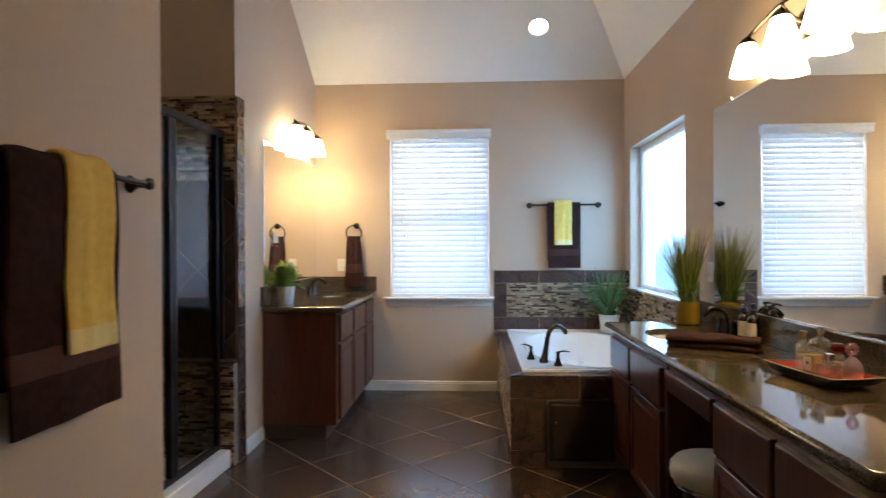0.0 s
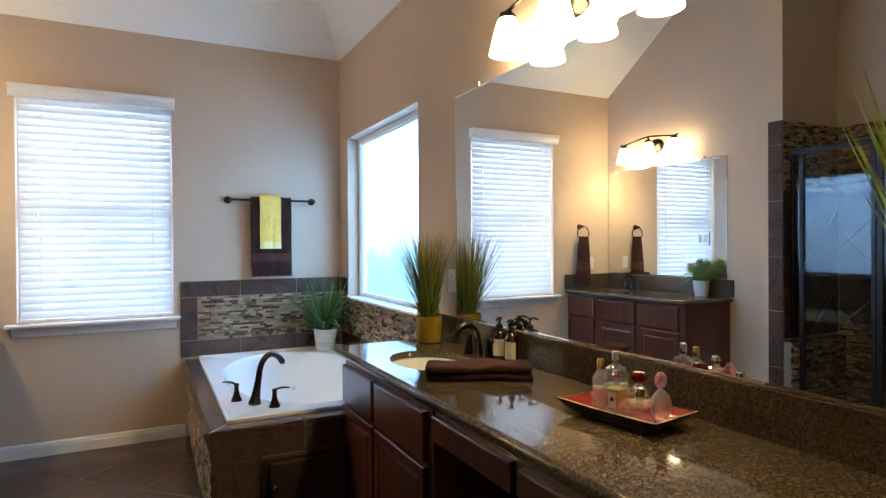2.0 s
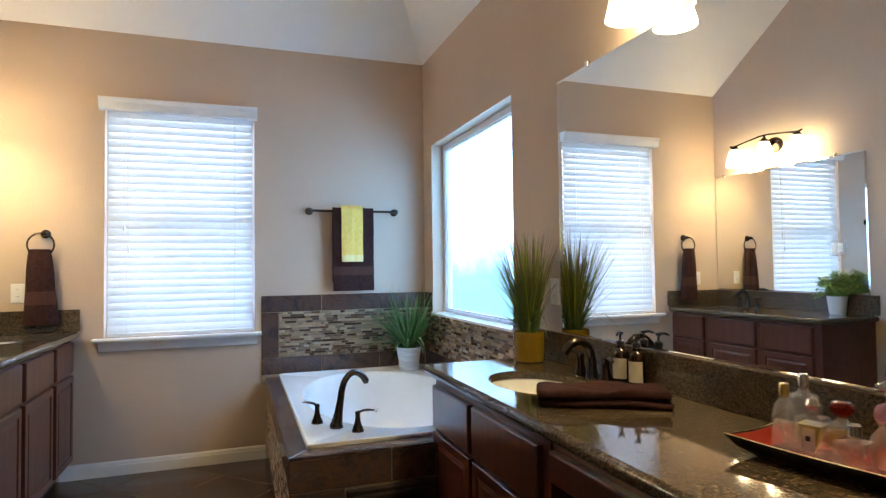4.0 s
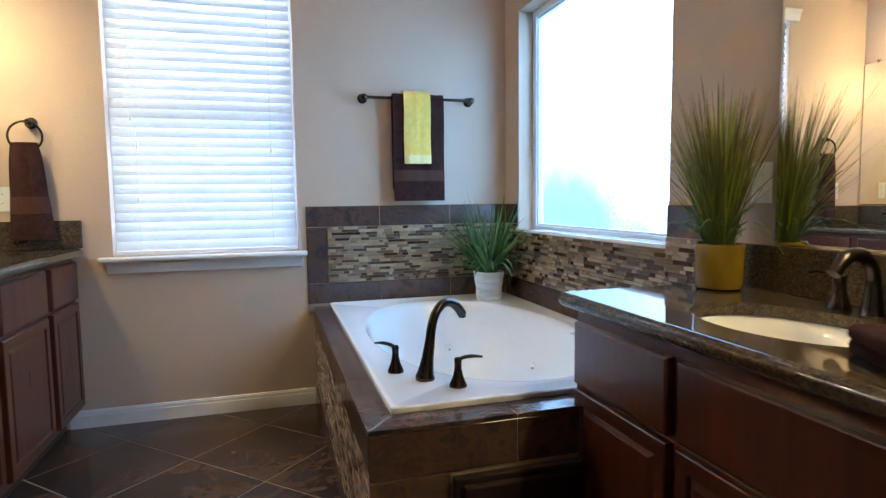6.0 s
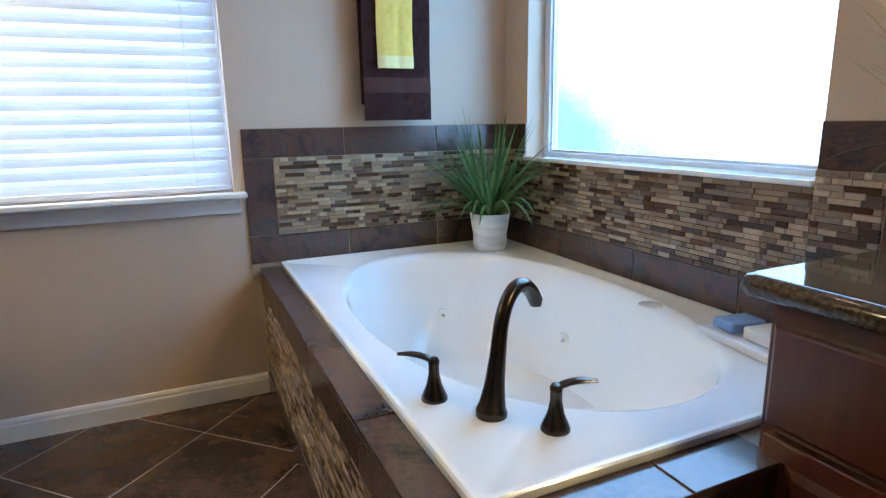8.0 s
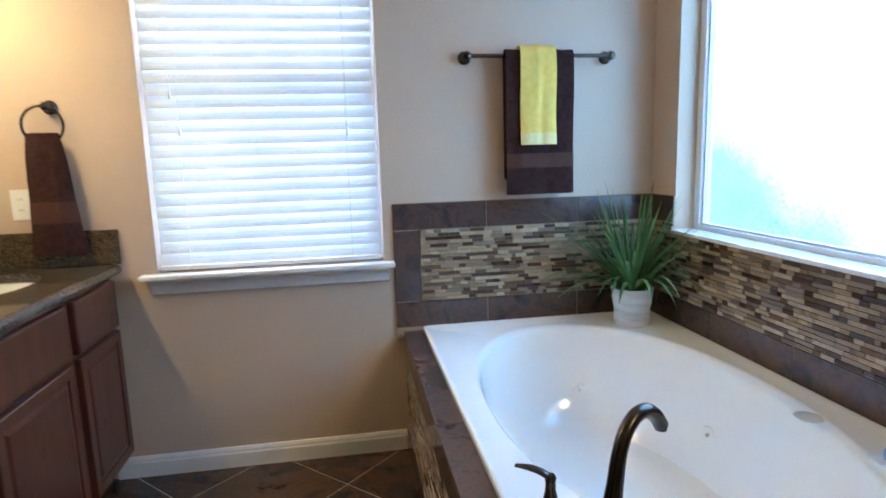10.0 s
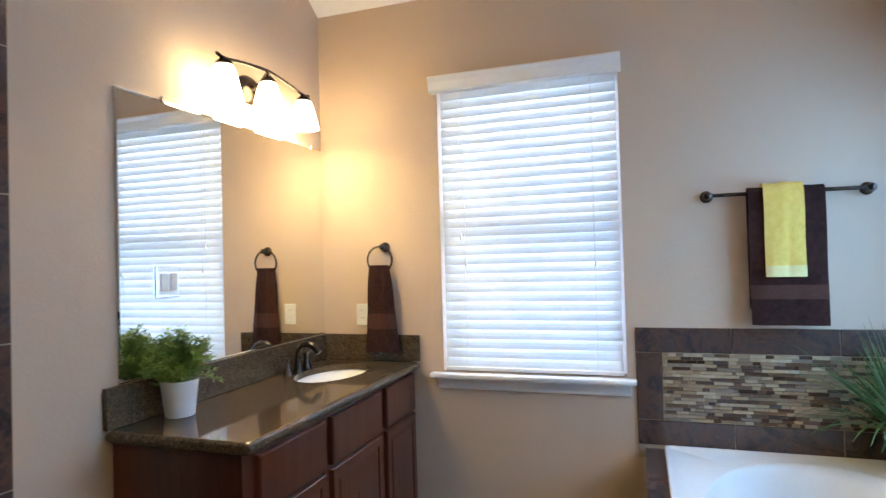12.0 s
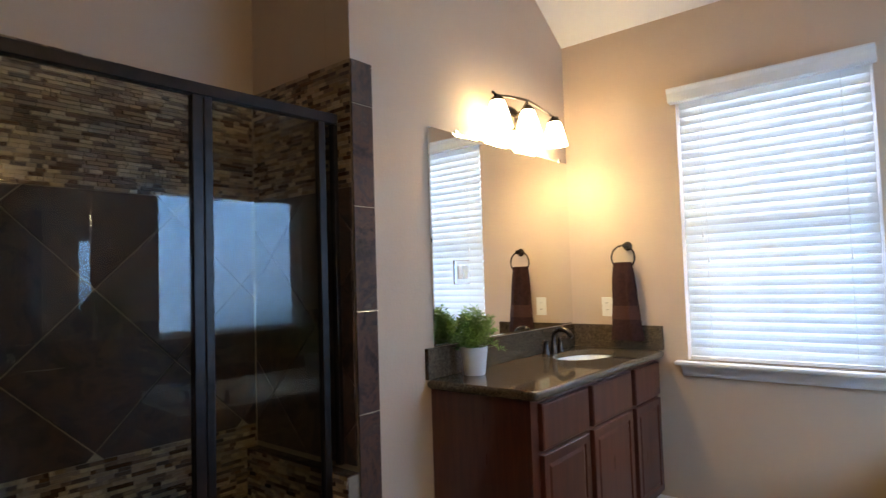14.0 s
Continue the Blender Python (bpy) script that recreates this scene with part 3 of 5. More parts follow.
for x, z in ((WX0 + 0.115, 1.57), (WX0 + 0.14, 1.43), (WX1 - 0.125, 1.42)):
    cord = part("pull_cord", tube(bmesh.new(), [(x, FAR - 0.012, z), (x, FAR - 0.006, 2.306)], 0.0009, 5), WHITE_PLASTIC, blind)
    part("tassel", lathe(bmesh.new(), [(0, 0.03), (0.003, 0.029), (0.0065, 0.004), (0.006, 0), (0, 0)], (x, FAR - 0.012, z - 0.03), 10), WHITE_PLASTIC, cord)

# ---------------------------------------------------------------- frosted window
win2 = thing("window_2", "large fixed window of frosted textured glass", "window", (RIGHT + 0.1, (VY0 + VY1) / 2, VZ0), kind="structure")
gx0, gx1 = RIGHT + 0.085, RIGHT + 0.135
FW, BW, SW = 0.022, 0.031, 0.040
part("window_frame", boxes((gx0, gx1, VY0, VY0 + SW, VZ0, VZ1), (gx0, gx1, VY1 - SW, VY1, VZ0, VZ1), (gx0, gx1, VY0 + SW, VY1 - SW, VZ0, VZ0 + FW), (gx0, gx1, VY0 + SW, VY1 - SW, VZ1 - SW, VZ1), bev=0.003), VINYL, win2)
BEAD = SW + BW - FW
part("bead", boxes((gx0 + 0.012, gx1 - 0.012, VY0 + SW, VY0 + BEAD, VZ0 + FW, VZ1 - SW), (gx0 + 0.012, gx1 - 0.012, VY1 - BEAD, VY1 - SW, VZ0 + FW, VZ1 - SW),
                   (gx0 + 0.012, gx1 - 0.012, VY0 + BEAD, VY1 - BEAD, VZ0 + FW, VZ0 + BW), (gx0 + 0.012, gx1 - 0.012, VY0 + BEAD, VY1 - BEAD, VZ1 - BEAD, VZ1 - SW), bev=0.002), VINYL, win2)
p = part("pane", boxes((RIGHT + 0.108, RIGHT + 0.114, VY0 + BEAD, VY1 - BEAD, VZ0 + BW, VZ1 - BEAD)), FROST, win2)
p.visible_shadow = False
part("window_sill", boxes((RIGHT - 0.022, gx0, VY0 + 0.001, VY1 - 0.001, VZ0 - 0.012, VZ0 + 0.004), bev=0.003), PORCELAIN, win2, "white cultured marble sill")

# ---------------------------------------------------------------- tub, its tiled deck
tub = thing("bathtub", "white oval acrylic soaking tub set in a tiled deck", "bathtub", (1.25, 4.2, 0))
tx0, tx1, ty0, ty1, TZ = 0.734, RIGHT - 0.014, 3.349, FAR - 0.014, 0.566
bm = bmesh.new()
HOLE = (1.262, 4.215, 0.452, 0.765)
loops = []
for inset, z in ((0.0, DECK + 0.001), (0.0, TZ - 0.004), (0.004, TZ), (0.016, TZ), (0.022, TZ - 0.005)):
    loops.append([bm.verts.new((x, y, z)) for x, y in rounded_rect(tx0 + inset, tx1 - inset, ty0 + inset, ty1 - inset, 0.022)])
for a, b in zip(loops, loops[1:]):
    ring_faces(bm, a, b)
bowl = []
for s, z in ((1.0, TZ - 0.005), (0.985, TZ - 0.007), (0.97, TZ - 0.014), (0.955, TZ - 0.035), (0.93, TZ - 0.11), (0.88, TZ - 0.25), (0.82, TZ - 0.35), (0.74, TZ - 0.405), (0.55, TZ - 0.425), (0.2, TZ - 0.43)):
    bowl.append([bm.verts.new((x, y, z)) for x, y in oval(HOLE[0], HOLE[1], HOLE[2] * s, HOLE[3] * s, 64, 2.15)])
for a, b in zip(bowl, bowl[1:]):
    ring_faces(bm, a, b)
bm.faces.new(bowl[-1])
fill_between(bm, loops[-1], bowl[0])
part("shell", bm, PORCELAIN, tub, smooth=True)
for k, (a, z) in enumerate(((-60, 0.30), (-100, 0.25), (15, 0.30), (75, 0.30))):
    c = math.cos(radians(a)), math.sin(radians(a))
    s = 0.90
    pos = Vector((HOLE[0] + c[0] * HOLE[2] * s * 0.985, HOLE[1] + c[1] * HOLE[3] * s * 0.985, z))
    m = look(pos, Vector((HOLE[0], HOLE[1] + c[1] * 0.3, z + 0.02))) @ pose(0, 0, 0, 180)
    jet = part("jet", lathe(bmesh.new(), [(0, 0.003), (0.012, 0.004), (0.022, 0.009), (0.028, 0.008), (0.031, -0.01), (0, -0.01)], (0, 0, 0), 20, m), PORCELAIN, tub, smooth=True)
    part("nozzle", lathe(bmesh.new(), [(0, 0.014), (0.006, 0.013), (0.008, 0.003), (0, 0.003)], (0, 0, 0), 12, m), CHROME, jet)
part("overflow", lathe(bmesh.new(), [(0, 0.0022), (0.022, 0.0021), (0.030, 0.0014), (0.035, 0.0002), (0.036, -0.002)], (1.650, 3.965, TZ - 0.004), 28), PORCELAIN, tub, smooth=True)

deck = structure("tub_deck", boxes((0.662, RIGHT, 3.2555, 3.352, 0, DECK - 0.0035), (0.662, 0.737, 3.352, FAR, 0, DECK - 0.0035)), DARK_GROUT, "tiled tub surround of dark slate and mosaic", "tub deck")

# access panel
pan = thing("access_panel", "dark brown wooden access panel with a chrome knob", "access panel", (1.05, 3.22, 0.06))
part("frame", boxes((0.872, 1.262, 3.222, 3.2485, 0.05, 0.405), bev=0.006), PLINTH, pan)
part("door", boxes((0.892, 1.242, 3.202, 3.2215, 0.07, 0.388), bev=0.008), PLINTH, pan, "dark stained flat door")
part("knob", lathe(bmesh.new(), [(0, 0.03), (0.008, 0.029), (0.0125, 0.022), (0.011, 0.015), (0.005, 0.01), (0.006, 0), (0, 0)], (0, 0, 0), 16, pose(0.913, 3.2015, 0.285, 90)), CHROME, pan, smooth=True)

# ---------------------------------------------------------------- cabinets
def slab_front(axis_x, y0, y1, z0, z1, out, panel):
    """A drawer or door front on the plane x = axis_x that looks along out (+1 or -1)."""
    bm = bmesh.new()
    xa, xb = axis_x, axis_x + out * 0.019
    box(bm, min(xa, xb), max(xa, xb), y0, y1, z0, z1)
    bm.faces.ensure_lookup_table()
    f = max(bm.faces, key=lambda q: q.calc_center_median().x * out)
    if panel:
        bmesh.ops.inset_region(bm, faces=[f], thickness=0.004, depth=0.003)
        bmesh.ops.inset_region(bm, faces=[f], thickness=0.048)
        bmesh.ops.inset_region(bm, faces=[f], thickness=0.006, depth=-0.007)
        bmesh.ops.inset_region(bm, faces=[f], thickness=0.004)
        bmesh.ops.inset_region(bm, faces=[f], thickness=0.022, depth=0.006)
    else:
        bmesh.ops.inset_region(bm, faces=[f], thickness=0.006, depth=0.004)
        bmesh.ops.inset_region(bm, faces=[f], thickness=0.004, depth=0.001)
    return bm


def base_cabinet(name, label, back_x, front_x, out, y0, y1, top, columns, dz, group):
    """A vanity cabinet: carcass with a toe kick, drawer fronts over panelled doors. columns: (y0, y1) of each."""
    c = thing(name, label, "cabinet", ((back_x + front_x) / 2, (y0 + y1) / 2, 0), group)
    xs = sorted((back_x, front_x))
    fs = sorted((front_x, front_x - out * 0.02))
    inner = sorted((back_x, front_x - out * 0.02))
    for a, b in ((y0, y0 + 0.018), (y1 - 0.018, y1)):
        part("side_panel", boxes((inner[0], inner[1], a, b, 0.1, top)), WOOD, c)
    part("bottom_panel", boxes((inner[0], inner[1], y0 + 0.018, y1 - 0.018, 0.1, 0.118)), WOOD, c)
    part("face_frame", boxes((fs[0], fs[1], y0, y1, 0.1, top)), WOOD, c)
    k = front_x - out * 0.07
    ks = sorted((back_x, k))
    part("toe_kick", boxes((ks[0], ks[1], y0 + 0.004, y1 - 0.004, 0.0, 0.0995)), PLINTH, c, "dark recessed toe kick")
    for a, b in columns:
        part("drawer_front", slab_front(front_x + out * 0.0005, a, b, dz[0], dz[1], out, False), WOOD, c)
        part("door", slab_front(front_x + out * 0.0005, a, b, 0.125, dz[2], out, True), WOOD, c, "raised panel door")
    return c


base_cabinet("vanity_cabinet", "cherry-stained cabinet with raised panel doors under the sink", RIGHT - 0.002, 1.272, -1, 2.335, 3.305, CTR_R - 0.042,
             ((2.885, 3.285), (2.372, 2.852)), (0.605, 0.780, 0.588), "cabinets of the long vanity")
base_cabinet("vanity_cabinet", "cherry-stained cabinet beside the makeup kneehole", RIGHT - 0.002, 1.272, -1, JAMB_Y1 + 0.002, 1.832, CTR_R - 0.042,
             ((1.42, 1.80), (0.98, 1.392)), (0.605, 0.780, 0.588), "cabinets of the long vanity")
rail = thing("makeup_drawer", "cherry-stained shallow drawer over the kneehole", "drawer", (1.5, 2.08, 0.71))
part("rail", boxes((1.28, 1.74, 1.834, 2.333, 0.690, CTR_R - 0.042)), WOOD, rail)
part("drawer_front", slab_front(1.2795, 1.85, 2.318, 0.697, 0.780, -1, False), WOOD, rail)
base_cabinet("vanity_cabinet", "cherry-stained three door cabinet under the small counter", LEFT + 0.002, -0.507, 1, 3.712, FAR - 0.002, CTR_L - 0.042,
             ((3.768, 4.172), (4.222, 4.672), (4.728, 5.085)), (0.662, 0.846, 0.644), "cabinets of the small vanity")


def counter(name, label, x0, x1, y0, y1, top, sink, corner):
    """A granite top with a bullnose edge and an oval cut-out. sink: centre and radii."""
    c = thing(name, label, "countertop", ((x0 + x1) / 2, (y0 + y1) / 2, top - 0.04))
    bm = bmesh.new()
    loops = []
    r = 0.016
    for k in range(7):
        a = radians(90 - 30 * k)
        i, z = r * (1 - math.cos(a)), top - 0.02 + 0.02 * math.sin(a)
        loops.append([bm.verts.new((x, y, z)) for x, y in rounded_rect(x0 + i, x1 - i, y0 + i, y1 - i, corner)])
    for a, b in zip(loops, loops[1:]):
        ring_faces(bm, a, b)
    cut = oval(*sink, 44)
    ct = [bm.verts.new((x, y, top)) for x, y in cut]
    cb = [bm.verts.new((x, y, top - 0.03)) for x, y in cut]
    ring_faces(bm, ct, cb)
    fill_between(bm, loops[0], ct)
    slab = part("slab", bm, GRANITE, c, smooth=True)
    for f in slab.data.polygons:
        f.use_smooth = abs(f.normal.z) < 0.999
    return c


SINK_R, SINK_L = (1.49, 2.80, 0.165, 0.235), (-0.77, 4.735, 0.155, 0.24)
top_r = counter("countertop", "polished brown granite counter with a bullnose edge", 1.222, RIGHT - 0.001, JAMB_Y1 + 0.001, 3.345, CTR_R, SINK_R, 0.02)
part("backsplash", boxes((RIGHT - 0.021, RIGHT - 0.001, JAMB_Y1 + 0.002, 3.344, CTR_R + 0.0005, CTR_R + 0.128), bev=0.002), GRANITE, top_r)
top_l = counter("countertop", "polished brown granite counter beside the blinds window", LEFT + 0.001, -0.452, 3.675, FAR - 0.001, CTR_L, SINK_L, 0.02)
part("backsplash", boxes((LEFT + 0.001, LEFT + 0.021, 3.676, FAR - 0.022, CTR_L + 0.0005, CTR_L + 0.138), bev=0.002), GRANITE, top_l)
part("side_splash", boxes((LEFT + 0.001, -0.455, FAR - 0.021, FAR - 0.001, CTR_L + 0.0005, CTR_L + 0.138), bev=0.002), GRANITE, top_l)


def sink(spec, top):
    cx, cy, rx, ry = spec
    s = thing("sink", "white oval undermount basin with a bronze drain", "sink", (cx, cy, top - 0.18), "bathroom sinks")
    bm = bmesh.new()
    rings = []
    for f, z in ((1.10, -0.031), (1.03, -0.031), (1.0, -0.036), (0.96, -0.07), (0.86, -0.12), (0.68, -0.155), (0.4, -0.168), (0.12, -0.172)):
        rings.append([bm.verts.new((x, y, top + z)) for x, y in oval(cx, cy, rx * f, ry * f, 40)])
    for a, b in zip(rings, rings[1:]):
        ring_faces(bm, a, b)
    bm.faces.new(rings[-1])
    part("basin", bm, PORCELAIN, s, smooth=True)
    part("drain", lathe(bmesh.new(), [(0, 0.006), (0.014, 0.005), (0.021, 0.002), (0.023, 0), (0, 0)], (cx, cy, top - 0.1715), 20), BRONZE, s, smooth=True)


sink(SINK_R, CTR_R)
sink(SINK_L, CTR_L)

# ---------------------------------------------------------------- mirrors
def wall_mirror(name, label, x, out, y0, y1, z0, z1, clips):
    mth = thing(name, label, "mirror", (x, (y0 + y1) / 2, z0))
    bm = bmesh.new()
    xs = sorted((x, x + out * 0.006))
    box(bm, xs[0], xs[1], y0, y1, z0, z1)
    bm.faces.ensure_lookup_table()
    f = max(bm.faces, key=lambda q: q.calc_center_median().x * out)
    bmesh.ops.inset_region(bm, faces=[f], thickness=0.012, depth=0.0012)
    part("glass", bm, MIRROR, mth)
    for y, z in clips:
        part("clip", boxes((min(x, x + out * 0.012), max(x, x + out * 0.012), y - 0.011, y + 0.011, z - 0.012, z + 0.012), bev=0.003), CHROME, mth)
    return mth


wall_mirror("wall_mirror", "frameless wide mirror over the long vanity", RIGHT - 0.001, -1, JAMB_Y1 + 0.005, 3.135, CTR_R + 0.130, 2.082, ((2.90, 2.086), (1.3, 2.086)))
wall_mirror("wall_mirror", "frameless mirror over the small vanity", LEFT + 0.001, 1, 3.735, FAR - 0.012, CTR_L + 0.14, 2.062, ((4.99, 2.066), (3.95, 2.066)))

# ---------------------------------------------------------------- shower enclosure
curb = structure("shower_curb", boxes((-1.18, -1.025, SHOWER_Y0 - 0.01, SHOWER_Y1 - 0.072, 0.0, 0.105), bev=0.008), TRIM, "white cultured marble shower curb", "curb")
structure("shower_pan", boxes((SHOWER_BACK, -1.16, SHOWER_Y0, SHOWER_Y1, -0.02, 0.045), bev=0.004), PAN, "tan shower floor pan", "shower pan")
GX, G0, G1, GB, GT = -1.103, SHOWER_Y0, SHOWER_Y1 - 0.075, 0.105, 2.035
enc = thing("shower_enclosure", "framed glass shower door in dark bronze", "shower door", (GX, (G0 + G1) / 2, GB))
part("top_rail", boxes((GX - 0.019, GX + 0.019, G0, SHOWER_Y1 - 0.014, GT - 0.042, GT), bev=0.004), BLACK_METAL, enc)
part("bottom_rail", boxes((GX - 0.016, GX + 0.016, G0 + 0.03, G1 - 0.032, GB, GB + 0.03), bev=0.003), BLACK_METAL, enc)
for y0, y1, z0 in ((G0, G0 + 0.03, GB), (G1 - 0.032, G1, GB), (SHOWER_Y1 - 0.036, SHOWER_Y1 - 0.014, 0.64), (2.665, 2.702, GB + 0.03), (2.705, 2.735, GB + 0.03)):
    part("post", boxes((GX - 0.016, GX + 0.016, y0, y1, z0, GT - 0.042), bev=0.003), BLACK_METAL, enc)
for y0, y1 in ((G0 + 0.03, 2.665), (2.735, G1 - 0.032)):
    g = part("glass_panel", boxes((GX - 0.003, GX + 0.003, y0, y1, GB + 0.03, GT - 0.042)), SHOWER_GLASS, enc)
g = part("glass_panel", boxes((GX - 0.003, GX + 0.003, G1, SHOWER_Y1 - 0.036, 0.64, GT - 0.042)), SHOWER_GLASS, enc)
swing = Matrix.Translation((-1.103, 3.24, 0)) @ Matrix.Rotation(radians(-2.4), 4, "Z") @ Matrix.Translation((1.103, -3.24, 0))
enc.matrix_basis = swing @ Matrix.Translation(enc.location)
curb.matrix_basis = swing

# ---------------------------------------------------------------- lamps
def vanity_light(name, label, wall_x, out, y, z):
    """Three bell shades under a wavy bar on an oval back plate."""
    f = thing(name, label, "wall lamp", (wall_x, y, z), "vanity lights")
    m = Matrix.Translation((wall_x, y, z - 0.02)) @ Matrix.Rotation(radians(90 * out), 4, "Y")
    part("back_plate", lathe(bmesh.new(), [(0, 0.026), (0.03, 0.024), (0.05, 0.017), (0.062, 0.006), (0.066, 0), (0, 0)], (0, 0, 0), 28, m, squash=1.35), BRONZE, f, smooth=True)
    bx = wall_x + out * 0.105
    part("stem", tube(bmesh.new(), smooth_path([(wall_x + out * 0.02, y, z - 0.02), (wall_x + out * 0.06, y, z + 0.0), (bx, y, z + 0.048)], 5), 0.009, 8), BRONZE, f, smooth=True)
    pts = [(bx, y - 0.34, z + 0.028), (bx, y - 0.29, z + 0.022), (bx, y - 0.16, z + 0.04), (bx, y, z + 0.056), (bx, y + 0.16, z + 0.04), (bx, y + 0.29, z + 0.022), (bx, y + 0.34, z + 0.028)]
    part("bar", tube(bmesh.new(), smooth_path(pts, 5), 0.0075, 8), BRONZE, f, smooth=True)
    for dy, dz in ((-0.295, 0.02), (0, 0.054), (0.295, 0.02)):
        zz = z + min(dz, 0.03)
        part("shade_holder", lathe(bmesh.new(), [(0, 0.012), (0.012, 0.01), (0.034, -0.012), (0.036, -0.024), (0, -0.024)], (bx, y + dy, zz - 0.006), 20), BRONZE, f, smooth=True)
        prof = [(0.032, -0.026), (0.041, -0.042), (0.053, -0.085), (0.064, -0.13), (0.0725, -0.164), (0.0735, -0.168), (0.0705, -0.168), (0.061, -0.13), (0.050, -0.085), (0.038, -0.044), (0.029, -0.029)]
        part("shade", lathe(bmesh.new(), prof + [prof[0]], (bx, y + dy, zz), 28), SHADE, f, "lit opal glass bell shade", smooth=True)
        lamp = bpy.data.lights.new("bulb", "POINT")
        lamp.energy, lamp.color, lamp.shadow_soft_size = BULB_WATTS, BULB_COLOUR, 0.025
        b = new("bulb_light", lamp)
        b.location = (bx, y + dy, zz - 0.134)


vanity_light("vanity_light", "bronze three-light vanity fixture with lit opal shades", LEFT, 1, 4.47, 2.262)
vanity_light("vanity_light", "bronze three-light fixture over the long mirror", RIGHT, -1, 2.215, 2.245)

can = thing("recessed_light", "round white recessed ceiling light, lit", "ceiling light", (0.985, 4.63, 3.10))
cm = Matrix.Translation((0.985, 4.63, CEIL + FSLOPE * (FAR - 4.63))) @ Matrix.Rotation(-math.atan(FSLOPE), 4, "X") @ Matrix.Rotation(radians(180), 4, "X")
part("trim_ring", lathe(bmesh.new(), [(0.072, 0.002), (0.078, 0.008), (0.094, 0.006), (0.099, 0.0005), (0.072, 0.0005), (0.072, 0.002)], (0, 0, 0), 36, cm), TRIM, can, smooth=True)
part("lens", lathe(bmesh.new(), [(0, 0.005), (0.05, 0.0045), (0.0715, 0.001), (0, 0.001)], (0, 0, 0), 32, cm), CAN, can, "glowing white lens", smooth=True)

# ---------------------------------------------------------------- faucets
tubf = thing("tub_faucet", "oil-rubbed bronze roman tub faucet on the tub rim", "faucet", (0.893, 3.586, TZ))
D = Vector((0.86, 0.5, 0)).normalized()
B = Vector((0.893, 3.586, TZ - 0.006))
TF = 0.88          # size of the set
prof = [B + (D * a + Vector((0, 0, z))) * TF for a, z in ((-0.004, 0), (-0.004, 0.012), (0.0, 0.03), (0.010, 0.075), (0.022, 0.13), (0.034, 0.19), (0.056, 0.235), (0.093, 0.262), (0.135, 0.262), (0.172, 0.240), (0.20, 0.208))]
part("spout", tube(bmesh.new(), smooth_path(prof, 5), [r * TF for r in (0.035, 0.035, 0.029, 0.022, 0.0185, 0.017, 0.0165, 0.0165, 0.017, 0.0175, 0.0175)], 18), BRONZE, tubf, smooth=True)
part("aerator", lathe(bmesh.new(), [(0, -0.004), (0.012, -0.004), (0.0135, 0.004), (0, 0.004)], (B.x + D.x * 0.2 * TF, B.y + D.y * 0.2 * TF, B.z + 0.2 * TF), 16), BLACK_METAL, tubf)
for p, lev in (((0.818, 3.694), Vector((-0.75, 0.55, 0)).normalized()), ((0.968, 3.486), Vector((0.9, -0.35, 0)).normalized())):
    base = Vector((p[0], p[1], TZ - 0.006))
    part("handle", lathe(bmesh.new(), [(0, 0), (0.031, 0), (0.031, 0.006), (0.027, 0.016), (0.018, 0.038), (0.0125, 0.065), (0.0125, 0.085), (0.014, 0.095), (0.010, 0.102), (0, 0.104)], (0, 0, 0), 22, Matrix.Translation(base) @ Matrix.Scale(TF, 4)), BRONZE, tubf, smooth=True)
    part("lever", tube(bmesh.new(), smooth_path([base + (Vector((0, 0, z)) + lev * a) * TF for a, z in ((-0.008, 0.09), (0.02, 0.103), (0.05, 0.108), (0.085, 0.106))], 5), [0.011, 0.0115, 0.011, 0.0065], 12, 0.45), BRONZE, tubf, smooth=True)


def basin_faucet(x, y, z, out):
    """A widespread tap set; the spout reaches out along x."""
    f = thing("basin_faucet", "oil-rubbed bronze widespread basin faucet", "faucet", (x, y, z), "basin faucets")
    pts = [(x, y, z), (x, y, z + 0.02), (x, y, z + 0.075), (x + out * 0.012, y, z + 0.115), (x + out * 0.045, y, z + 0.138), (x + out * 0.085, y, z + 0.130), (x + out * 0.118, y, z + 0.098)]
    part("spout", tube(bmesh.new(), smooth_path(pts, 5), [0.026, 0.021, 0.015, 0.0145, 0.015, 0.0155, 0.0145], 16), BRONZE, f, smooth=True)
    for s in (-1, 1):
        b = Vector((x - out * 0.004, y + s * 0.082, z))
        part("handle", lathe(bmesh.new(), [(0, 0), (0.026, 0), (0.026, 0.006), (0.020, 0.02), (0.0135, 0.05), (0.0135, 0.07), (0.015, 0.08), (0, 0.086)], b, 20), BRONZE, f, smooth=True)
        d = Vector((out * 0.25, s * 0.97, 0))
        part("lever", tube(bmesh.new(), smooth_path([b + Vector((0, 0, 0.076)) - d * 0.006, b + Vector((0, 0, 0.084)) + d * 0.02, b + Vector((0, 0, 0.086)) + d * 0.045, b + Vector((0, 0, 0.08)) + d * 0.07], 4), [0.009, 0.0105, 0.010, 0.006], 10, 0.5), BRONZE, f, smooth=True)


basin_faucet(1.712, 2.79, CTR_R, -1)
basin_faucet(LEFT + 0.080, 4.70, CTR_L, 1)

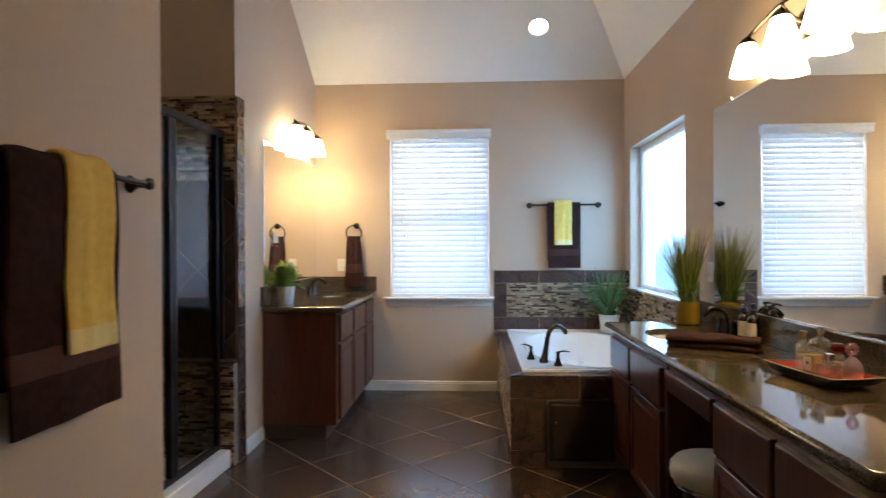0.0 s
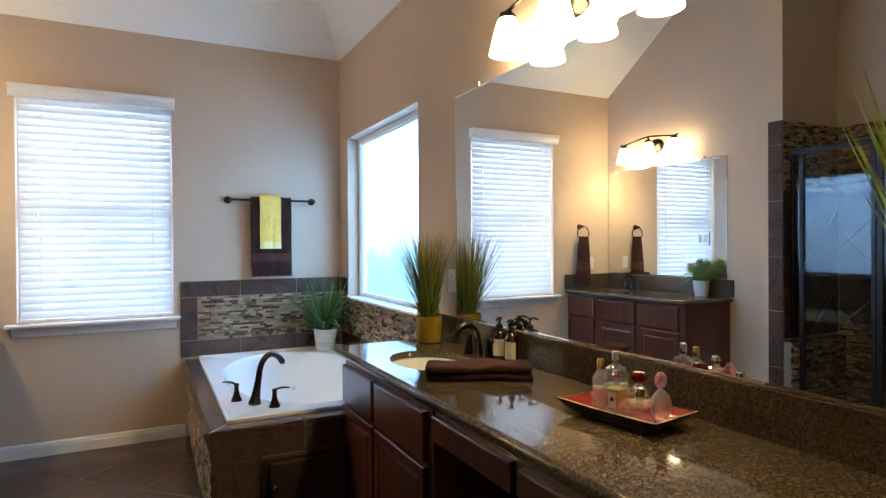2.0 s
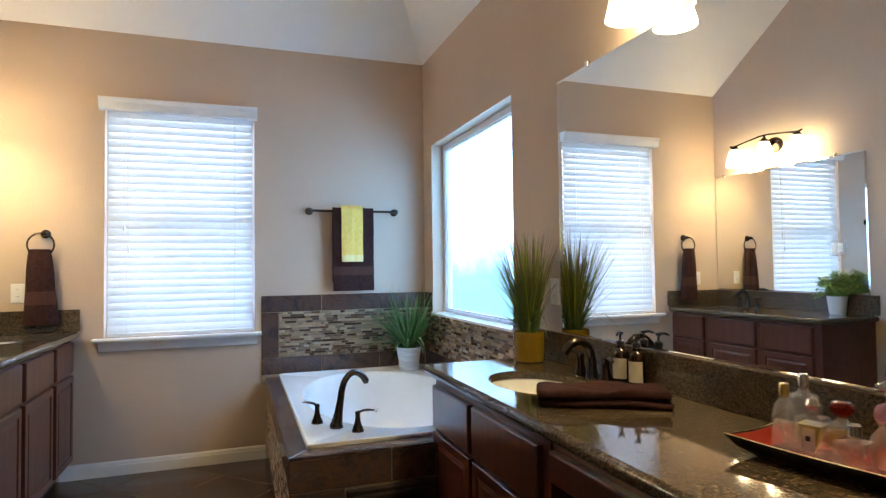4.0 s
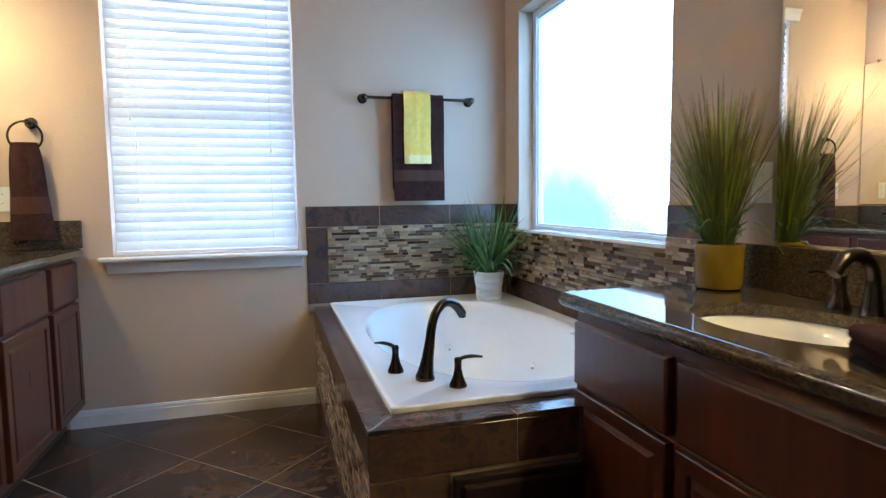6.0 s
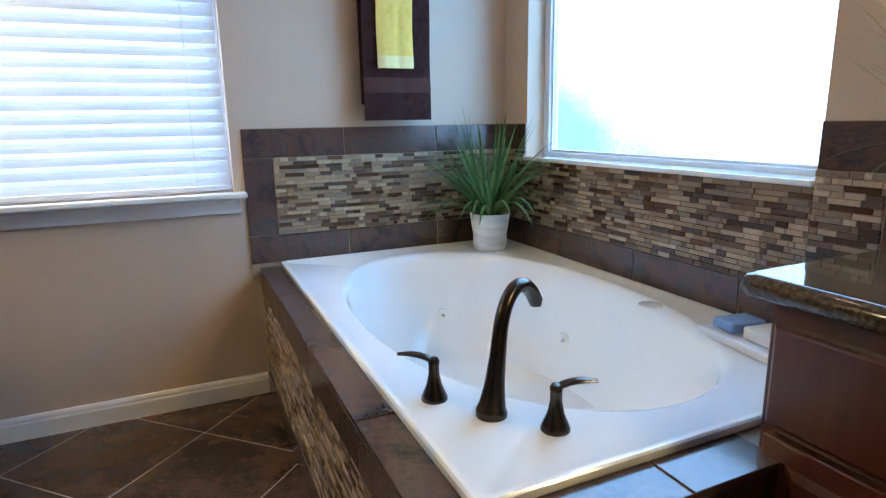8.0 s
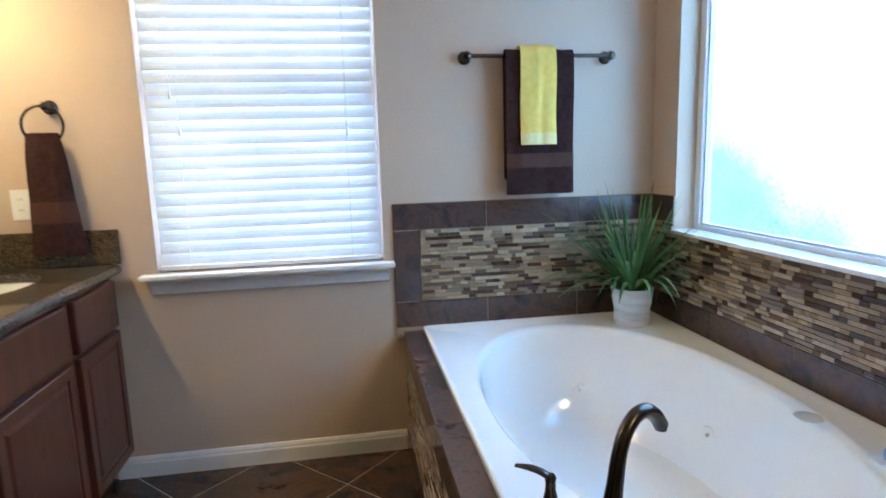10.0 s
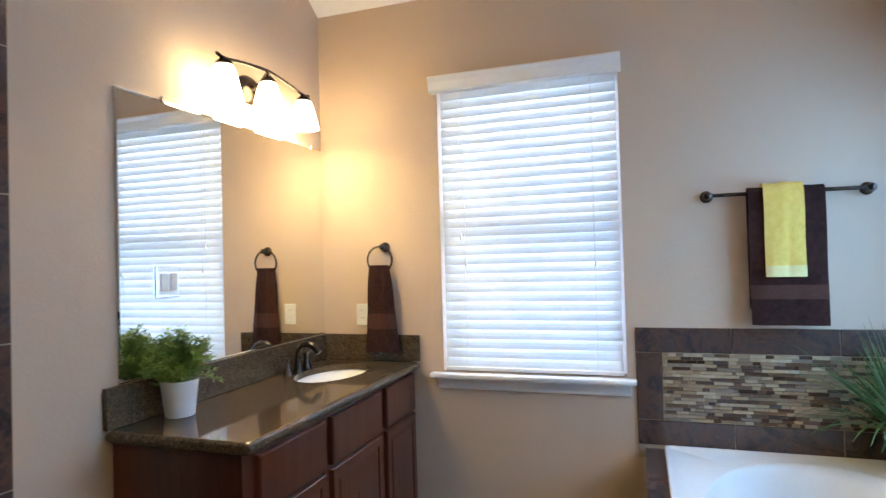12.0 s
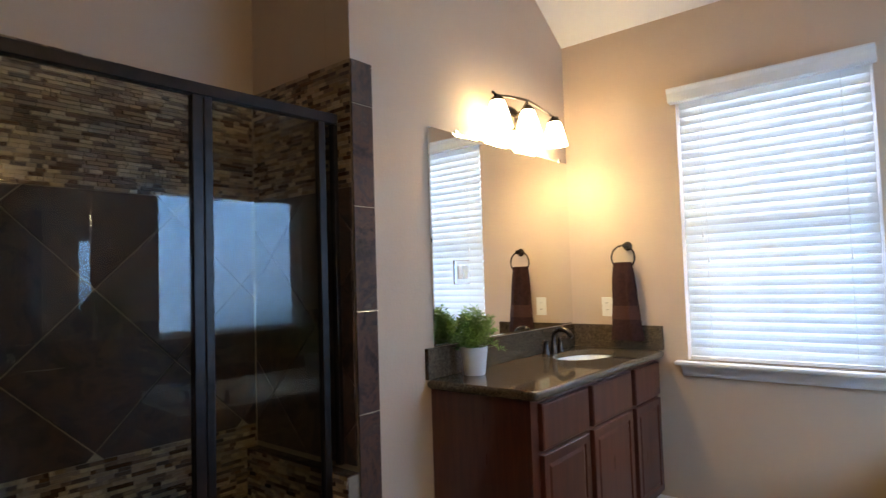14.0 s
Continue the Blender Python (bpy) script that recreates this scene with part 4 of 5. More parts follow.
# ---------------------------------------------------------------- towels
def draped(bm, path, width, along, thick, waves=0.0, taper=0.0, first=0.0, step=1.0):
    """A cloth that follows path (points across its hang) and runs width metres along the unit vector."""
    n, w = len(path), 14
    a = Vector(along)
    front, back = [], []
    for i, p in enumerate(path):
        t = (Vector(path[min(i + 1, n - 1)]) - Vector(path[max(i - 1, 0)])).normalized()
        nor = t.cross(a).normalized()
        f, b = [], []
        for k in range(w + 1):
            s = k / w - 0.5
            ii = first + i * step
            ripple = waves * math.sin(s * 11 + ii * 0.15) * min(1, ii / 4) + waves * 0.6 * math.sin(s * 23 + 1.3 + ii * 0.05)
            edge = 0.55 if k in (0, w) else 1.0
            c = Vector(p) + a * (s * width * (1 - taper * i / n)) + nor * ripple
            f.append(bm.verts.new(c + nor * (thick / 2 * edge)))
            b.append(bm.verts.new(c - nor * (thick / 2 * edge)))
        front.append(f)
        back.append(b)
    for i in range(n - 1):
        for k in range(w):
            bm.faces.new((front[i][k], front[i][k + 1], front[i + 1][k + 1], front[i + 1][k]))
            bm.faces.new((back[i][k], back[i + 1][k], back[i + 1][k + 1], back[i][k + 1]))
        for k in (0, w):
            bm.faces.new((front[i][k], front[i + 1][k], back[i + 1][k], back[i][k]))
    for i in (0, n - 1):
        for k in range(w):
            bm.faces.new((front[i][k], front[i][k + 1], back[i][k + 1], back[i][k]))
    return bm


def hang(origin, outward, r, front, back):
    """Points of a cloth over a bar at origin: down the wall side, over, and down the room side."""
    o, d = Vector(origin), Vector(outward)
    pts = [o - d * r + Vector((0, 0, -back * (1 - k / 6))) for k in range(7)]
    for k in range(1, 6):
        a = radians(180 - 36 * k)
        pts.append(o + d * (r * math.cos(a)) + Vector((0, 0, r * math.sin(a))))
    pts += [o + d * (r + 0.004 * math.sin(k * 0.5)) + Vector((0, 0, -front * k / 16)) for k in range(0, 17)]
    return pts


def band(origin, outward, r, along, width, front, top, bottom, thick, waves):
    """A woven band on the room side of a hanging cloth, between two shares of its drop."""
    o, d = Vector(origin), Vector(outward)
    rows = [16 * (top + (bottom - top) * k / 5) for k in range(6)]
    pts = [o + d * (r + 0.004 * math.sin(k * 0.5)) + Vector((0, 0, -front * k / 16)) for k in rows]
    return draped(bmesh.new(), pts, width, along, thick, waves, 0.0, 12 + rows[0], rows[1] - rows[0])


def towel_rail(name, label, c, along, outward, length, reach):
    """A bronze bar with two round posts; c: the middle of the bar."""
    t = thing(name, label, "towel bar", c, "towel bars")
    c, a, d = Vector(c), Vector(along), Vector(outward)
    part("bar", tube(bmesh.new(), [c - a * (length / 2), c + a * (length / 2)], 0.0085, 12), BRONZE, t, smooth=True)
    for s in (-1, 1):
        e = c + a * (s * length / 2)
        wall = e - d * reach
        part("post", tube(bmesh.new(), [wall, wall + d * 0.006, wall + d * 0.012, wall + d * 0.03, e - d * 0.012, e, e + d * 0.012, e + d * 0.017], [0.027, 0.027, 0.021, 0.012, 0.013, 0.019, 0.016, 0.006], 18), BRONZE, t, smooth=True)
    return t


def bar_towels(c, along, outward, w1, f1, b1, off2, w2, f2, group):
    r = 0.0085 + 0.010
    t1 = thing("bath_towel", "dark brown terry bath towel folded over the bar", "towel", (c[0], c[1], c[2] - f1), group)
    part("cloth", draped(bmesh.new(), hang(c, outward, r, f1, b1), w1, along, 0.016, 0.0025, 0.0), BROWN_TOWEL, t1, smooth=True)
    part("woven_band", band(c, outward, r, along, w1 * 1.004, f1, 0.70, 0.805, 0.0185, 0.0025), BROWN_BAND, t1, "lighter brown woven band", smooth=True)
    c2 = Vector(c) + Vector(along) * off2
    r2 = r + 0.0175
    t2 = thing("hand_towel", "bright yellow terry hand towel over the brown towel", "towel", (c2.x, c2.y, c2.z - f2), group)
    part("cloth", draped(bmesh.new(), hang(c2, outward, r2, f2, f2 * 0.8), w2, along, 0.012, 0.002), YELLOW_TOWEL, t2, smooth=True)
    part("woven_band", band(c2, outward, r2, along, w2 * 1.004, f2, 0.87, 0.998, 0.0145, 0.002), YELLOW_BAND, t2, "paler woven hem band", smooth=True)


towel_rail("towel_bar", "bronze towel bar on the end wall above the tub", (1.255, FAR - 0.062, 1.688), (1, 0, 0), (0, -1, 0), 0.615, 0.0615)
bar_towels((1.247, FAR - 0.062, 1.688), (1, 0, 0), (0, -1, 0), 0.288, 0.565, 0.50, -0.012, 0.150, 0.36, "towels above the tub")
towel_rail("towel_bar", "bronze towel bar on the entrance wall", (TOWEL_X + 0.062, 1.18, 1.512), (0, -1, 0), (1, 0, 0), 0.62, 0.0615)
bar_towels((TOWEL_X + 0.062, 1.115, 1.512), (0, -1, 0), (1, 0, 0), 0.37, 0.60, 0.5, -0.055, 0.175, 0.445, "towels by the entrance")

# towel ring with a gathered hand towel
ring = thing("towel_ring", "bronze towel ring on the wall beside the window", "towel ring", (-0.652, FAR, 1.45), "towel ring set")
RC = (-0.655, FAR - 0.045, 1.448)
part("rosette", tube(bmesh.new(), [(-0.64, FAR, 1.515), (-0.64, FAR - 0.006, 1.515), (-0.64, FAR - 0.012, 1.515), (-0.64, FAR - 0.03, 1.515), (-0.64, FAR - 0.05, 1.517), (-0.64, FAR - 0.06, 1.518)], [0.027, 0.027, 0.02, 0.012, 0.015, 0.008], 18), BRONZE, ring, smooth=True)
part("ring", torus(bmesh.new(), RC, 0.071, 0.0052), BRONZE, ring, smooth=True)
gt = thing("hand_towel", "dark brown hand towel gathered through the ring", "towel", (-0.66, FAR - 0.05, 1.0), "towel ring set")


def gathered(z0, z1, grow):
    bm = bmesh.new()
    rings = []
    for i in range(15):
        t = i / 14
        z = z0 + (z1 - z0) * t
        q = (1.42 - z) / 0.43
        wx = 0.055 + 0.040 * q ** 0.8 + 0.003 * math.sin(q * 7) + grow
        wy = 0.017 + 0.013 * min(1, q * 2) + grow
        ringv = []
        for k in range(28):
            a = 2 * math.pi * k / 28
            fold = 1 + 0.24 * math.sin(6 * a + 0.6 + q) * (1 - 0.35 * q) + 0.10 * math.sin(11 * a + 2 * q)
            ringv.append(bm.verts.new((-0.660 + 0.012 * q + wx * math.cos(a) * (1 + 0.02 * math.sin(7 * a)), FAR - 0.048 + wy * fold * math.sin(a), z)))
        rings.append(ringv)
    for a, b in zip(rings, rings[1:]):
        ring_faces(bm, a, b)
    bm.faces.new(rings[0])
    bm.faces.new(rings[-1])
    return bm


part("cloth", gathered(1.42, 0.962, 0), BROWN_TOWEL, gt, smooth=True)
part("woven_band", gathered(1.165, 1.085, 0.0016), BROWN_BAND, gt, "lighter brown woven band", smooth=True)

# folded towel on the long counter
ft = thing("folded_towel", "brown terry towel folded flat on the granite counter", "towel", (1.505, 2.425, CTR_R))
fm = Matrix.Translation((1.505, 2.425, CTR_R)) @ Matrix.Rotation(math.atan2(-0.19, 0.36), 4, "Z")
for k, (h0, h1, w, dx) in enumerate(((0.001, 0.026, 0.385, 0.0), (0.0255, 0.054, 0.38, -0.004))):
    bm = box(bmesh.new(), -w / 2 + dx, w / 2 + dx, -0.068, 0.066 - 0.004 * k, h0, h1)
    bmesh.ops.bevel(bm, geom=bm.edges[:], offset=0.0115, segments=4, profile=0.5, affect="EDGES", clamp_overlap=True)
    bmesh.ops.subdivide_edges(bm, edges=[e for e in bm.edges if e.calc_length() > 0.05], cuts=14, use_grid_fill=True)
    for v in bm.verts:
        q = Vector((v.co.x * 9, v.co.y * 9, k * 3.0))
        if v.co.z > h0 + 0.008:
            v.co.z += 0.012 * noise.noise(q) + 0.004 * noise.noise(q * 3)
        v.co.y += 0.010 * noise.noise(q * 0.7 + Vector((5, 0, 0)))
        v.co.x += 0.006 * noise.noise(q * 0.8 + Vector((0, 9, 0)))
    bm.transform(fm)
    part("fold", bm, BROWN_TOWEL, ft, smooth=True)

# ---------------------------------------------------------------- plants
def blade(bm, base, lean, height, reach, width, droop, bend=1.45, seg=8):
    """One grass blade: a strip with a fold that rises, then arches outward along lean (an angle)."""
    d = Vector((math.cos(lean), math.sin(lean), 0))
    side = Vector((-d.y, d.x, 0))
    rows = []
    for i in range(seg + 1):
        t = i / seg
        p = Vector(base) + d * (reach * t ** bend) + Vector((0, 0, height * (t - droop * t ** 3)))
        w = max(width * (0.6 + 0.4 * min(1, t * 3)) * (1 - t ** 5), 0.0004)
        rows.append((bm.verts.new(p - side * w), bm.verts.new(p + d * (-w * 0.5)), bm.verts.new(p + side * w)))
    for a, b in zip(rows, rows[1:]):
        bm.faces.new((a[0], a[1], b[1], b[0]))
        bm.faces.new((a[1], a[2], b[2], b[1]))
    return bm


def blades(plant, spec, mats, at, bend=1.45):
    """spec: rows of (count, height range, reach range, half width, droop range, spread of the foot)."""
    rnd = random.Random(int(at[0] * 1000) + 7)
    for n, hs, rs, w, ds, foot in spec:
        for k in range(n):
            a = 2 * math.pi * (k + rnd.uniform(-0.4, 0.4)) / n * 2.618
            q = foot * math.sqrt(rnd.random())
            lean, reach = a + rnd.uniform(-0.5, 0.5), rnd.uniform(*rs)
            room = [RIGHT - 0.02 - at[0] if math.cos(lean) > 0 else 9, FAR - 0.02 - at[1] if math.sin(lean) > 0 else 9]
            reach = min(reach, (room[0] - foot) / max(abs(math.cos(lean)), 0.05), (room[1] - foot) / max(abs(math.sin(lean)), 0.05))
            me_bm = blade(bmesh.new(), (q * math.cos(a), q * math.sin(a), 0), lean, rnd.uniform(*hs), reach, w * rnd.uniform(0.7, 1.2), rnd.uniform(*ds), bend)
            ob = part("blade", me_bm, rnd.choice(mats), plant)
            ob.matrix_basis = Matrix.Translation(at)


gp = thing("potted_grass", "green grass plant in a whitewashed ringed pot", "plant", (1.622, 4.905, TZ))
PP = Vector((1.612, 4.90, TZ - 0.004))
part("pot", lathe(bmesh.new(), [(0.0, 0.0), (0.0638, 0.0), (0.0704, 0.0065), (0.0743, 0.0324), (0.0732, 0.0594), (0.0737, 0.0702), (0.0781, 0.0918), (0.0853, 0.1458), (0.0869, 0.1588), (0.0825, 0.1609), (0.0781, 0.1544), (0.0759, 0.135), (0.0, 0.135)], PP, 32), GREY_CERAMIC, gp, smooth=True)
part("soil", lathe(bmesh.new(), [(0, 0.141), (0.055, 0.141), (0.0745, 0.1355), (0, 0.1355)], PP, 20), SOIL, gp)
blades(gp, ((30, (0.34, 0.50), (0.06, 0.20), 0.0060, (0.0, 0.12), 0.036), (64, (0.28, 0.42), (0.24, 0.40), 0.0080, (0.10, 0.42), 0.04), (44, (0.16, 0.28), (0.26, 0.40), 0.0075, (0.45, 1.0), 0.044)), (GRASS,), PP + Vector((0, 0, 0.137)), 1.15)

yp = thing("potted_reeds", "tall olive reed grass in a mustard glazed pot", "plant", (1.678, 3.215, CTR_R))
YP = Vector((1.678, 3.215, CTR_R))
part("pot", lathe(bmesh.new(), [(0, 0.0005), (0.052, 0.0005), (0.061, 0.006), (0.0655, 0.02), (0.067, 0.08), (0.0675, 0.124), (0.065, 0.132), (0.062, 0.130), (0.061, 0.115), (0, 0.115)], YP, 32), MUSTARD, yp, smooth=True)
part("soil", lathe(bmesh.new(), [(0, 0.119), (0.055, 0.118), (0.0605, 0.1155), (0, 0.1155)], YP, 20), SOIL, yp)
blades(yp, ((150, (0.29, 0.46), (0.01, 0.17), 0.0026, (-0.02, 0.08), 0.040), (90, (0.38, 0.48), (0.04, 0.19), 0.0021, (-0.02, 0.04), 0.040), (70, (0.22, 0.40), (0.10, 0.23), 0.0026, (0.0, 0.25), 0.042)), (REED, REED, REED, LIME), YP + Vector((0, 0, 0.117)))
blades(yp, ((34, (0.10, 0.22), (0.08, 0.16), 0.0042, (0.2, 0.8), 0.04), (10, (0.18, 0.26), (0.18, 0.28), 0.0035, (0.7, 1.0), 0.04)), (GRASS,), YP + Vector((0.0003, 0, 0.117)))

cp = thing("potted_reeds", "tall bright green reed grass by the counter's end", "plant", (1.69, 1.04, CTR_R))
CP = Vector((1.690, 1.040, CTR_R))
part("pot", lathe(bmesh.new(), [(0, 0.0005), (0.058, 0.0005), (0.068, 0.006), (0.0725, 0.02), (0.0735, 0.08), (0.0735, 0.125), (0.071, 0.133), (0.068, 0.131), (0.067, 0.115), (0, 0.115)], CP, 32), MUSTARD, cp, smooth=True)
part("soil", lathe(bmesh.new(), [(0, 0.119), (0.055, 0.118), (0.0665, 0.1155), (0, 0.1155)], CP, 20), SOIL, cp)
blades(cp, ((120, (0.46, 0.70), (0.02, 0.23), 0.0054, (-0.02, 0.08), 0.040),), (LIME,), CP + Vector((0, 0, 0.117)))

hp = thing("potted_herb", "bushy green herb in a plain white pot", "plant", (-0.90, 3.95, CTR_L))
HP = Vector((-0.915, 3.902, CTR_L))
part("pot", lathe(bmesh.new(), [(0, 0.0005), (0.047, 0.0005), (0.050, 0.004), (0.064, 0.122), (0.065, 0.128), (0.060, 0.128), (0.057, 0.112), (0, 0.112)], HP, 32), WHITE_CERAMIC, hp, smooth=True)
part("soil", lathe(bmesh.new(), [(0, 0.115), (0.04, 0.115), (0.0565, 0.1125), (0, 0.1125)], HP, 20), SOIL, hp)
rnd = random.Random(5)
sb, lb = bmesh.new(), bmesh.new()
for k in range(72):
    a, q = rnd.uniform(0, 2 * math.pi), rnd.random() ** 0.7
    foot = HP + Vector((0.03 * q * math.cos(a), 0.03 * q * math.sin(a), 0.113))
    tip = HP + Vector((0.118 * q * math.cos(a), 0.165 * q * math.sin(a), 0.280 - 0.13 * q * q + rnd.uniform(-0.055, 0.035)))
    tip.x = max(tip.x, LEFT + 0.05)
    mid = (foot + tip) / 2 + Vector((0, 0, 0.025))
    path = smooth_path([foot, mid, tip], 4)
    tube(sb, path, [0.0013, 0.0009], 5)
    for p in path[2:]:
        for j in range(7):
            b, up = rnd.uniform(0, 2 * math.pi), rnd.uniform(-0.5, 0.9)
            d = Vector((math.cos(b), math.sin(b), up)).normalized()
            s = d.cross(Vector((0, 0, 1))).normalized()
            l, w = rnd.uniform(0.018, 0.036), rnd.uniform(0.0030, 0.0050)
            o = p + d * 0.002
            if o.x + d.x * l < LEFT + 0.012:
                continue
            v = [lb.verts.new(o), lb.verts.new(o + d * l * 0.45 + s * w + Vector((0, 0, 0.002))), lb.verts.new(o + d * l), lb.verts.new(o + d * l * 0.45 - s * w + Vector((0, 0, 0.002)))]
            lb.faces.new((v[0], v[1], v[2]))
            lb.faces.new((v[0], v[2], v[3]))
part("stems", sb, HERB, hp)
part("foliage", lb, HERB, hp)

# ---------------------------------------------------------------- things on the long counter
CLEAR, PINK = bottle_glass("clear_glass", (0.96, 0.97, 0.97), (0.88, 0.89, 0.89), 0.10), bottle_glass("pink_perfume", (0.97, 0.74, 0.68), (0.88, 0.60, 0.54), 0.22)
AMBER, RED = bottle_glass("amber_perfume", (0.95, 0.76, 0.36), (0.88, 0.62, 0.20), 0.34), bottle_glass("red_glass", (0.62, 0.07, 0.03), (0.35, 0.03, 0.015), 0.35)
BROWN_GLASS = surface("brown_bottle_glass", (0.016, 0.007, 0.004), (0.028, 0.012, 0.007), 10, 0.08, 0.02, coat=0.5)
PALE = bottle_glass("frosted_pink_glass", (0.95, 0.76, 0.74), (0.93, 0.80, 0.80), 0.26)
ROSE = bottle_glass("rose_glass", (0.93, 0.62, 0.70), (0.85, 0.45, 0.55), 0.25)


def tray():
    t = thing("serving_tray", "rectangular red lacquer tray with a black underside", "tray", (1.602, 1.792, CTR_R))
    m = Matrix.Translation((1.602, 1.792, CTR_R)) @ Matrix.Rotation(radians(9), 4, "Z")
    lx, ly = 0.094, 0.163
    def shell(levels):
        bm = bmesh.new()
        rings = []
        for f, z, bow in levels:
            r = []
            for k in range(32):
                a = 2 * math.pi * k / 32
                c, s = math.cos(a), math.sin(a)
                q = max(abs(c), abs(s))
                c, s = c / q, s / q
                r.append(bm.verts.new(m @ Vector((c * lx * f * (1 - bow * (1 - s * s)), s * ly * f * (1 - bow * (1 - c * c)), z * 0.74 + 0.010 * (f - 0.6) * (abs(c * s)) ** 2))))
            rings.append(r)
        for a, b in zip(rings, rings[1:]):
            ring_faces(bm, a, b)
        bm.faces.new(rings[0])
        bm.faces.new(rings[-1])
        return bm
    part("underside", shell(((0.60, 0.0005, 0.0), (0.66, 0.001, 0.0), (0.86, 0.020, 0.02), (0.99, 0.047, 0.04), (1.0, 0.0505, 0.04), (0.985, 0.052, 0.04), (0.965, 0.050, 0.04), (0.84, 0.030, 0.02), (0.72, 0.0195, 0))), TRAY_BLACK, t, "black lacquer underside", smooth=True)
    part("inside", shell(((0.62, 0.0196, 0), (0.72, 0.0197, 0), (0.84, 0.0306, 0.02), (0.963, 0.0506, 0.04), (0.955, 0.0508, 0.04), (0.835, 0.0312, 0.02), (0.715, 0.0203, 0), (0.62, 0.0201, 0))), TRAY_RED, t, "red lacquer inside", smooth=True)
    part("rim", shell(((0.985, 0.0522, 0.04), (1.0, 0.0508, 0.04), (1.001, 0.0520, 0.04), (0.984, 0.0532, 0.04))), TRAY_EDGE, t, "worn pale rim")
    for ob in t.children:
        if ob.name.startswith("rim"):
            me = ob.data
            tmp = bmesh.new()
            tmp.from_mesh(me)
            bmesh.ops.delete(tmp, geom=[f for f in tmp.faces if len(f.verts) > 4], context="FACES")
            tmp.to_mesh(me)
            tmp.free()


tray()
TZ0 = CTR_R + 0.0155


def bottle(name, label, x, y, profile, glass, liquid, fill, cap_prof, cap_mat, n=24, m=None, squash=1.0, grow=1.0):
    b = thing(name, label, "perfume bottle", (x, y, TZ0), "perfume bottles on the tray")
    part("glass", lathe(bmesh.new(), profile, (0, 0, 0), n, Matrix.Translation((x, y, TZ0)) @ Matrix.Scale(grow, 4) @ (m or Matrix.Identity(4)), squash), glass, b, smooth=n > 8)
    if liquid:
        lp = [(0, 0.006)] + [(max(r - 0.0035, 0.001), z) for r, z in profile if 0.006 < z < fill] + [(max(profile[2][0] - 0.0035, 0.001), fill), (0, fill)]
        part("perfume", lathe(bmesh.new(), lp, (0, 0, 0), n, Matrix.Translation((x, y, TZ0)) @ Matrix.Scale(grow, 4) @ (m or Matrix.Identity(4)), squash), liquid, b, smooth=n > 8)
    part("cap", lathe(bmesh.new(), cap_prof, (0, 0, 0), 20, Matrix.Translation((x, y, TZ0)) @ Matrix.Scale(grow, 4)), cap_mat, b, smooth=True)
    return b


R30 = Matrix.Rotation(radians(30), 4, "Z")
bottle("perfume_bottle", "ribbed clear perfume bottle with a gold cap", 1.592, 1.876, [(0, 0), (0.021, 0), (0.023, 0.004), (0.022, 0.06), (0.017, 0.082), (0.009, 0.09), (0.008, 0.096), (0, 0.096)], CLEAR, PINK, 0.05, [(0, 0.097), (0.0095, 0.097), (0.0095, 0.118), (0.008, 0.121), (0, 0.121)], GOLD, 14, grow=1.15)
bottle("perfume_bottle", "tall clear shouldered bottle with a silver cap", 1.650, 1.876, [(0, 0), (0.031, 0), (0.034, 0.005), (0.034, 0.085), (0.028, 0.102), (0.012, 0.11), (0.010, 0.118), (0, 0.118)], CLEAR, None, 0, [(0, 0.119), (0.011, 0.119), (0.011, 0.145), (0.009, 0.148), (0, 0.148)], CHROME, grow=1.05)
sq = bottle("perfume_bottle", "square amber perfume bottle with a silver ball cap", 1.588, 1.806, [(0, 0), (0.031, 0), (0.032, 0.004), (0.032, 0.07), (0.029, 0.075), (0.01, 0.077), (0.009, 0.083), (0, 0.083)], CLEAR, AMBER, 0.062, [(0, 0.084), (0.009, 0.086), (0.013, 0.096), (0.009, 0.107), (0, 0.11)], CHROME, 4, Matrix.Rotation(radians(62), 4, "Z"), grow=1.12)
lab_ = part("label", box(bmesh.new(), -0.0005, 0.0005, -0.011, 0.011, 0.016, 0.056, 0, 2, Matrix.Translation((1.588, 1.806, TZ0)) @ Matrix.Scale(1.12, 4) @ Matrix.Rotation(radians(17), 4, "Z") @ Matrix.Translation((-0.0236, 0, 0))), PAPER, sq, "small cream label")
part("mark", box(bmesh.new(), -0.0004, 0.0004, -0.004, 0.004, 0.034, 0.043, 0, 2, Matrix.Translation((1.588, 1.806, TZ0)) @ Matrix.Scale(1.12, 4) @ Matrix.Rotation(radians(17), 4, "Z") @ Matrix.Translation((-0.0246, 0, 0))), BLACK_PLASTIC, lab_)
bottle("perfume_bottle", "round amber bottle with a large red glass stopper", 1.664, 1.800, [(0, 0), (0.014, 0.0), (0.026, 0.012), (0.03, 0.03), (0.026, 0.05), (0.012, 0.062), (0.008, 0.066), (0, 0.066)], CLEAR, AMBER, 0.04, [(0, 0.067), (0.008, 0.068), (0.019, 0.078), (0.021, 0.088), (0.015, 0.096), (0, 0.098)], RED, grow=1.12)
bottle("perfume_bottle", "low square pink perfume bottle with a silver cap", 1.590, 1.722, [(0, 0), (0.036, 0), (0.037, 0.004), (0.037, 0.05), (0.034, 0.054), (0.011, 0.056), (0.010, 0.061), (0, 0.061)], CLEAR, PINK, 0.045, [(0, 0.062), (0.012, 0.062), (0.012, 0.081), (0.010, 0.083), (0, 0.083)], CHROME, 4, Matrix.Rotation(radians(58), 4, "Z"), grow=1.06)
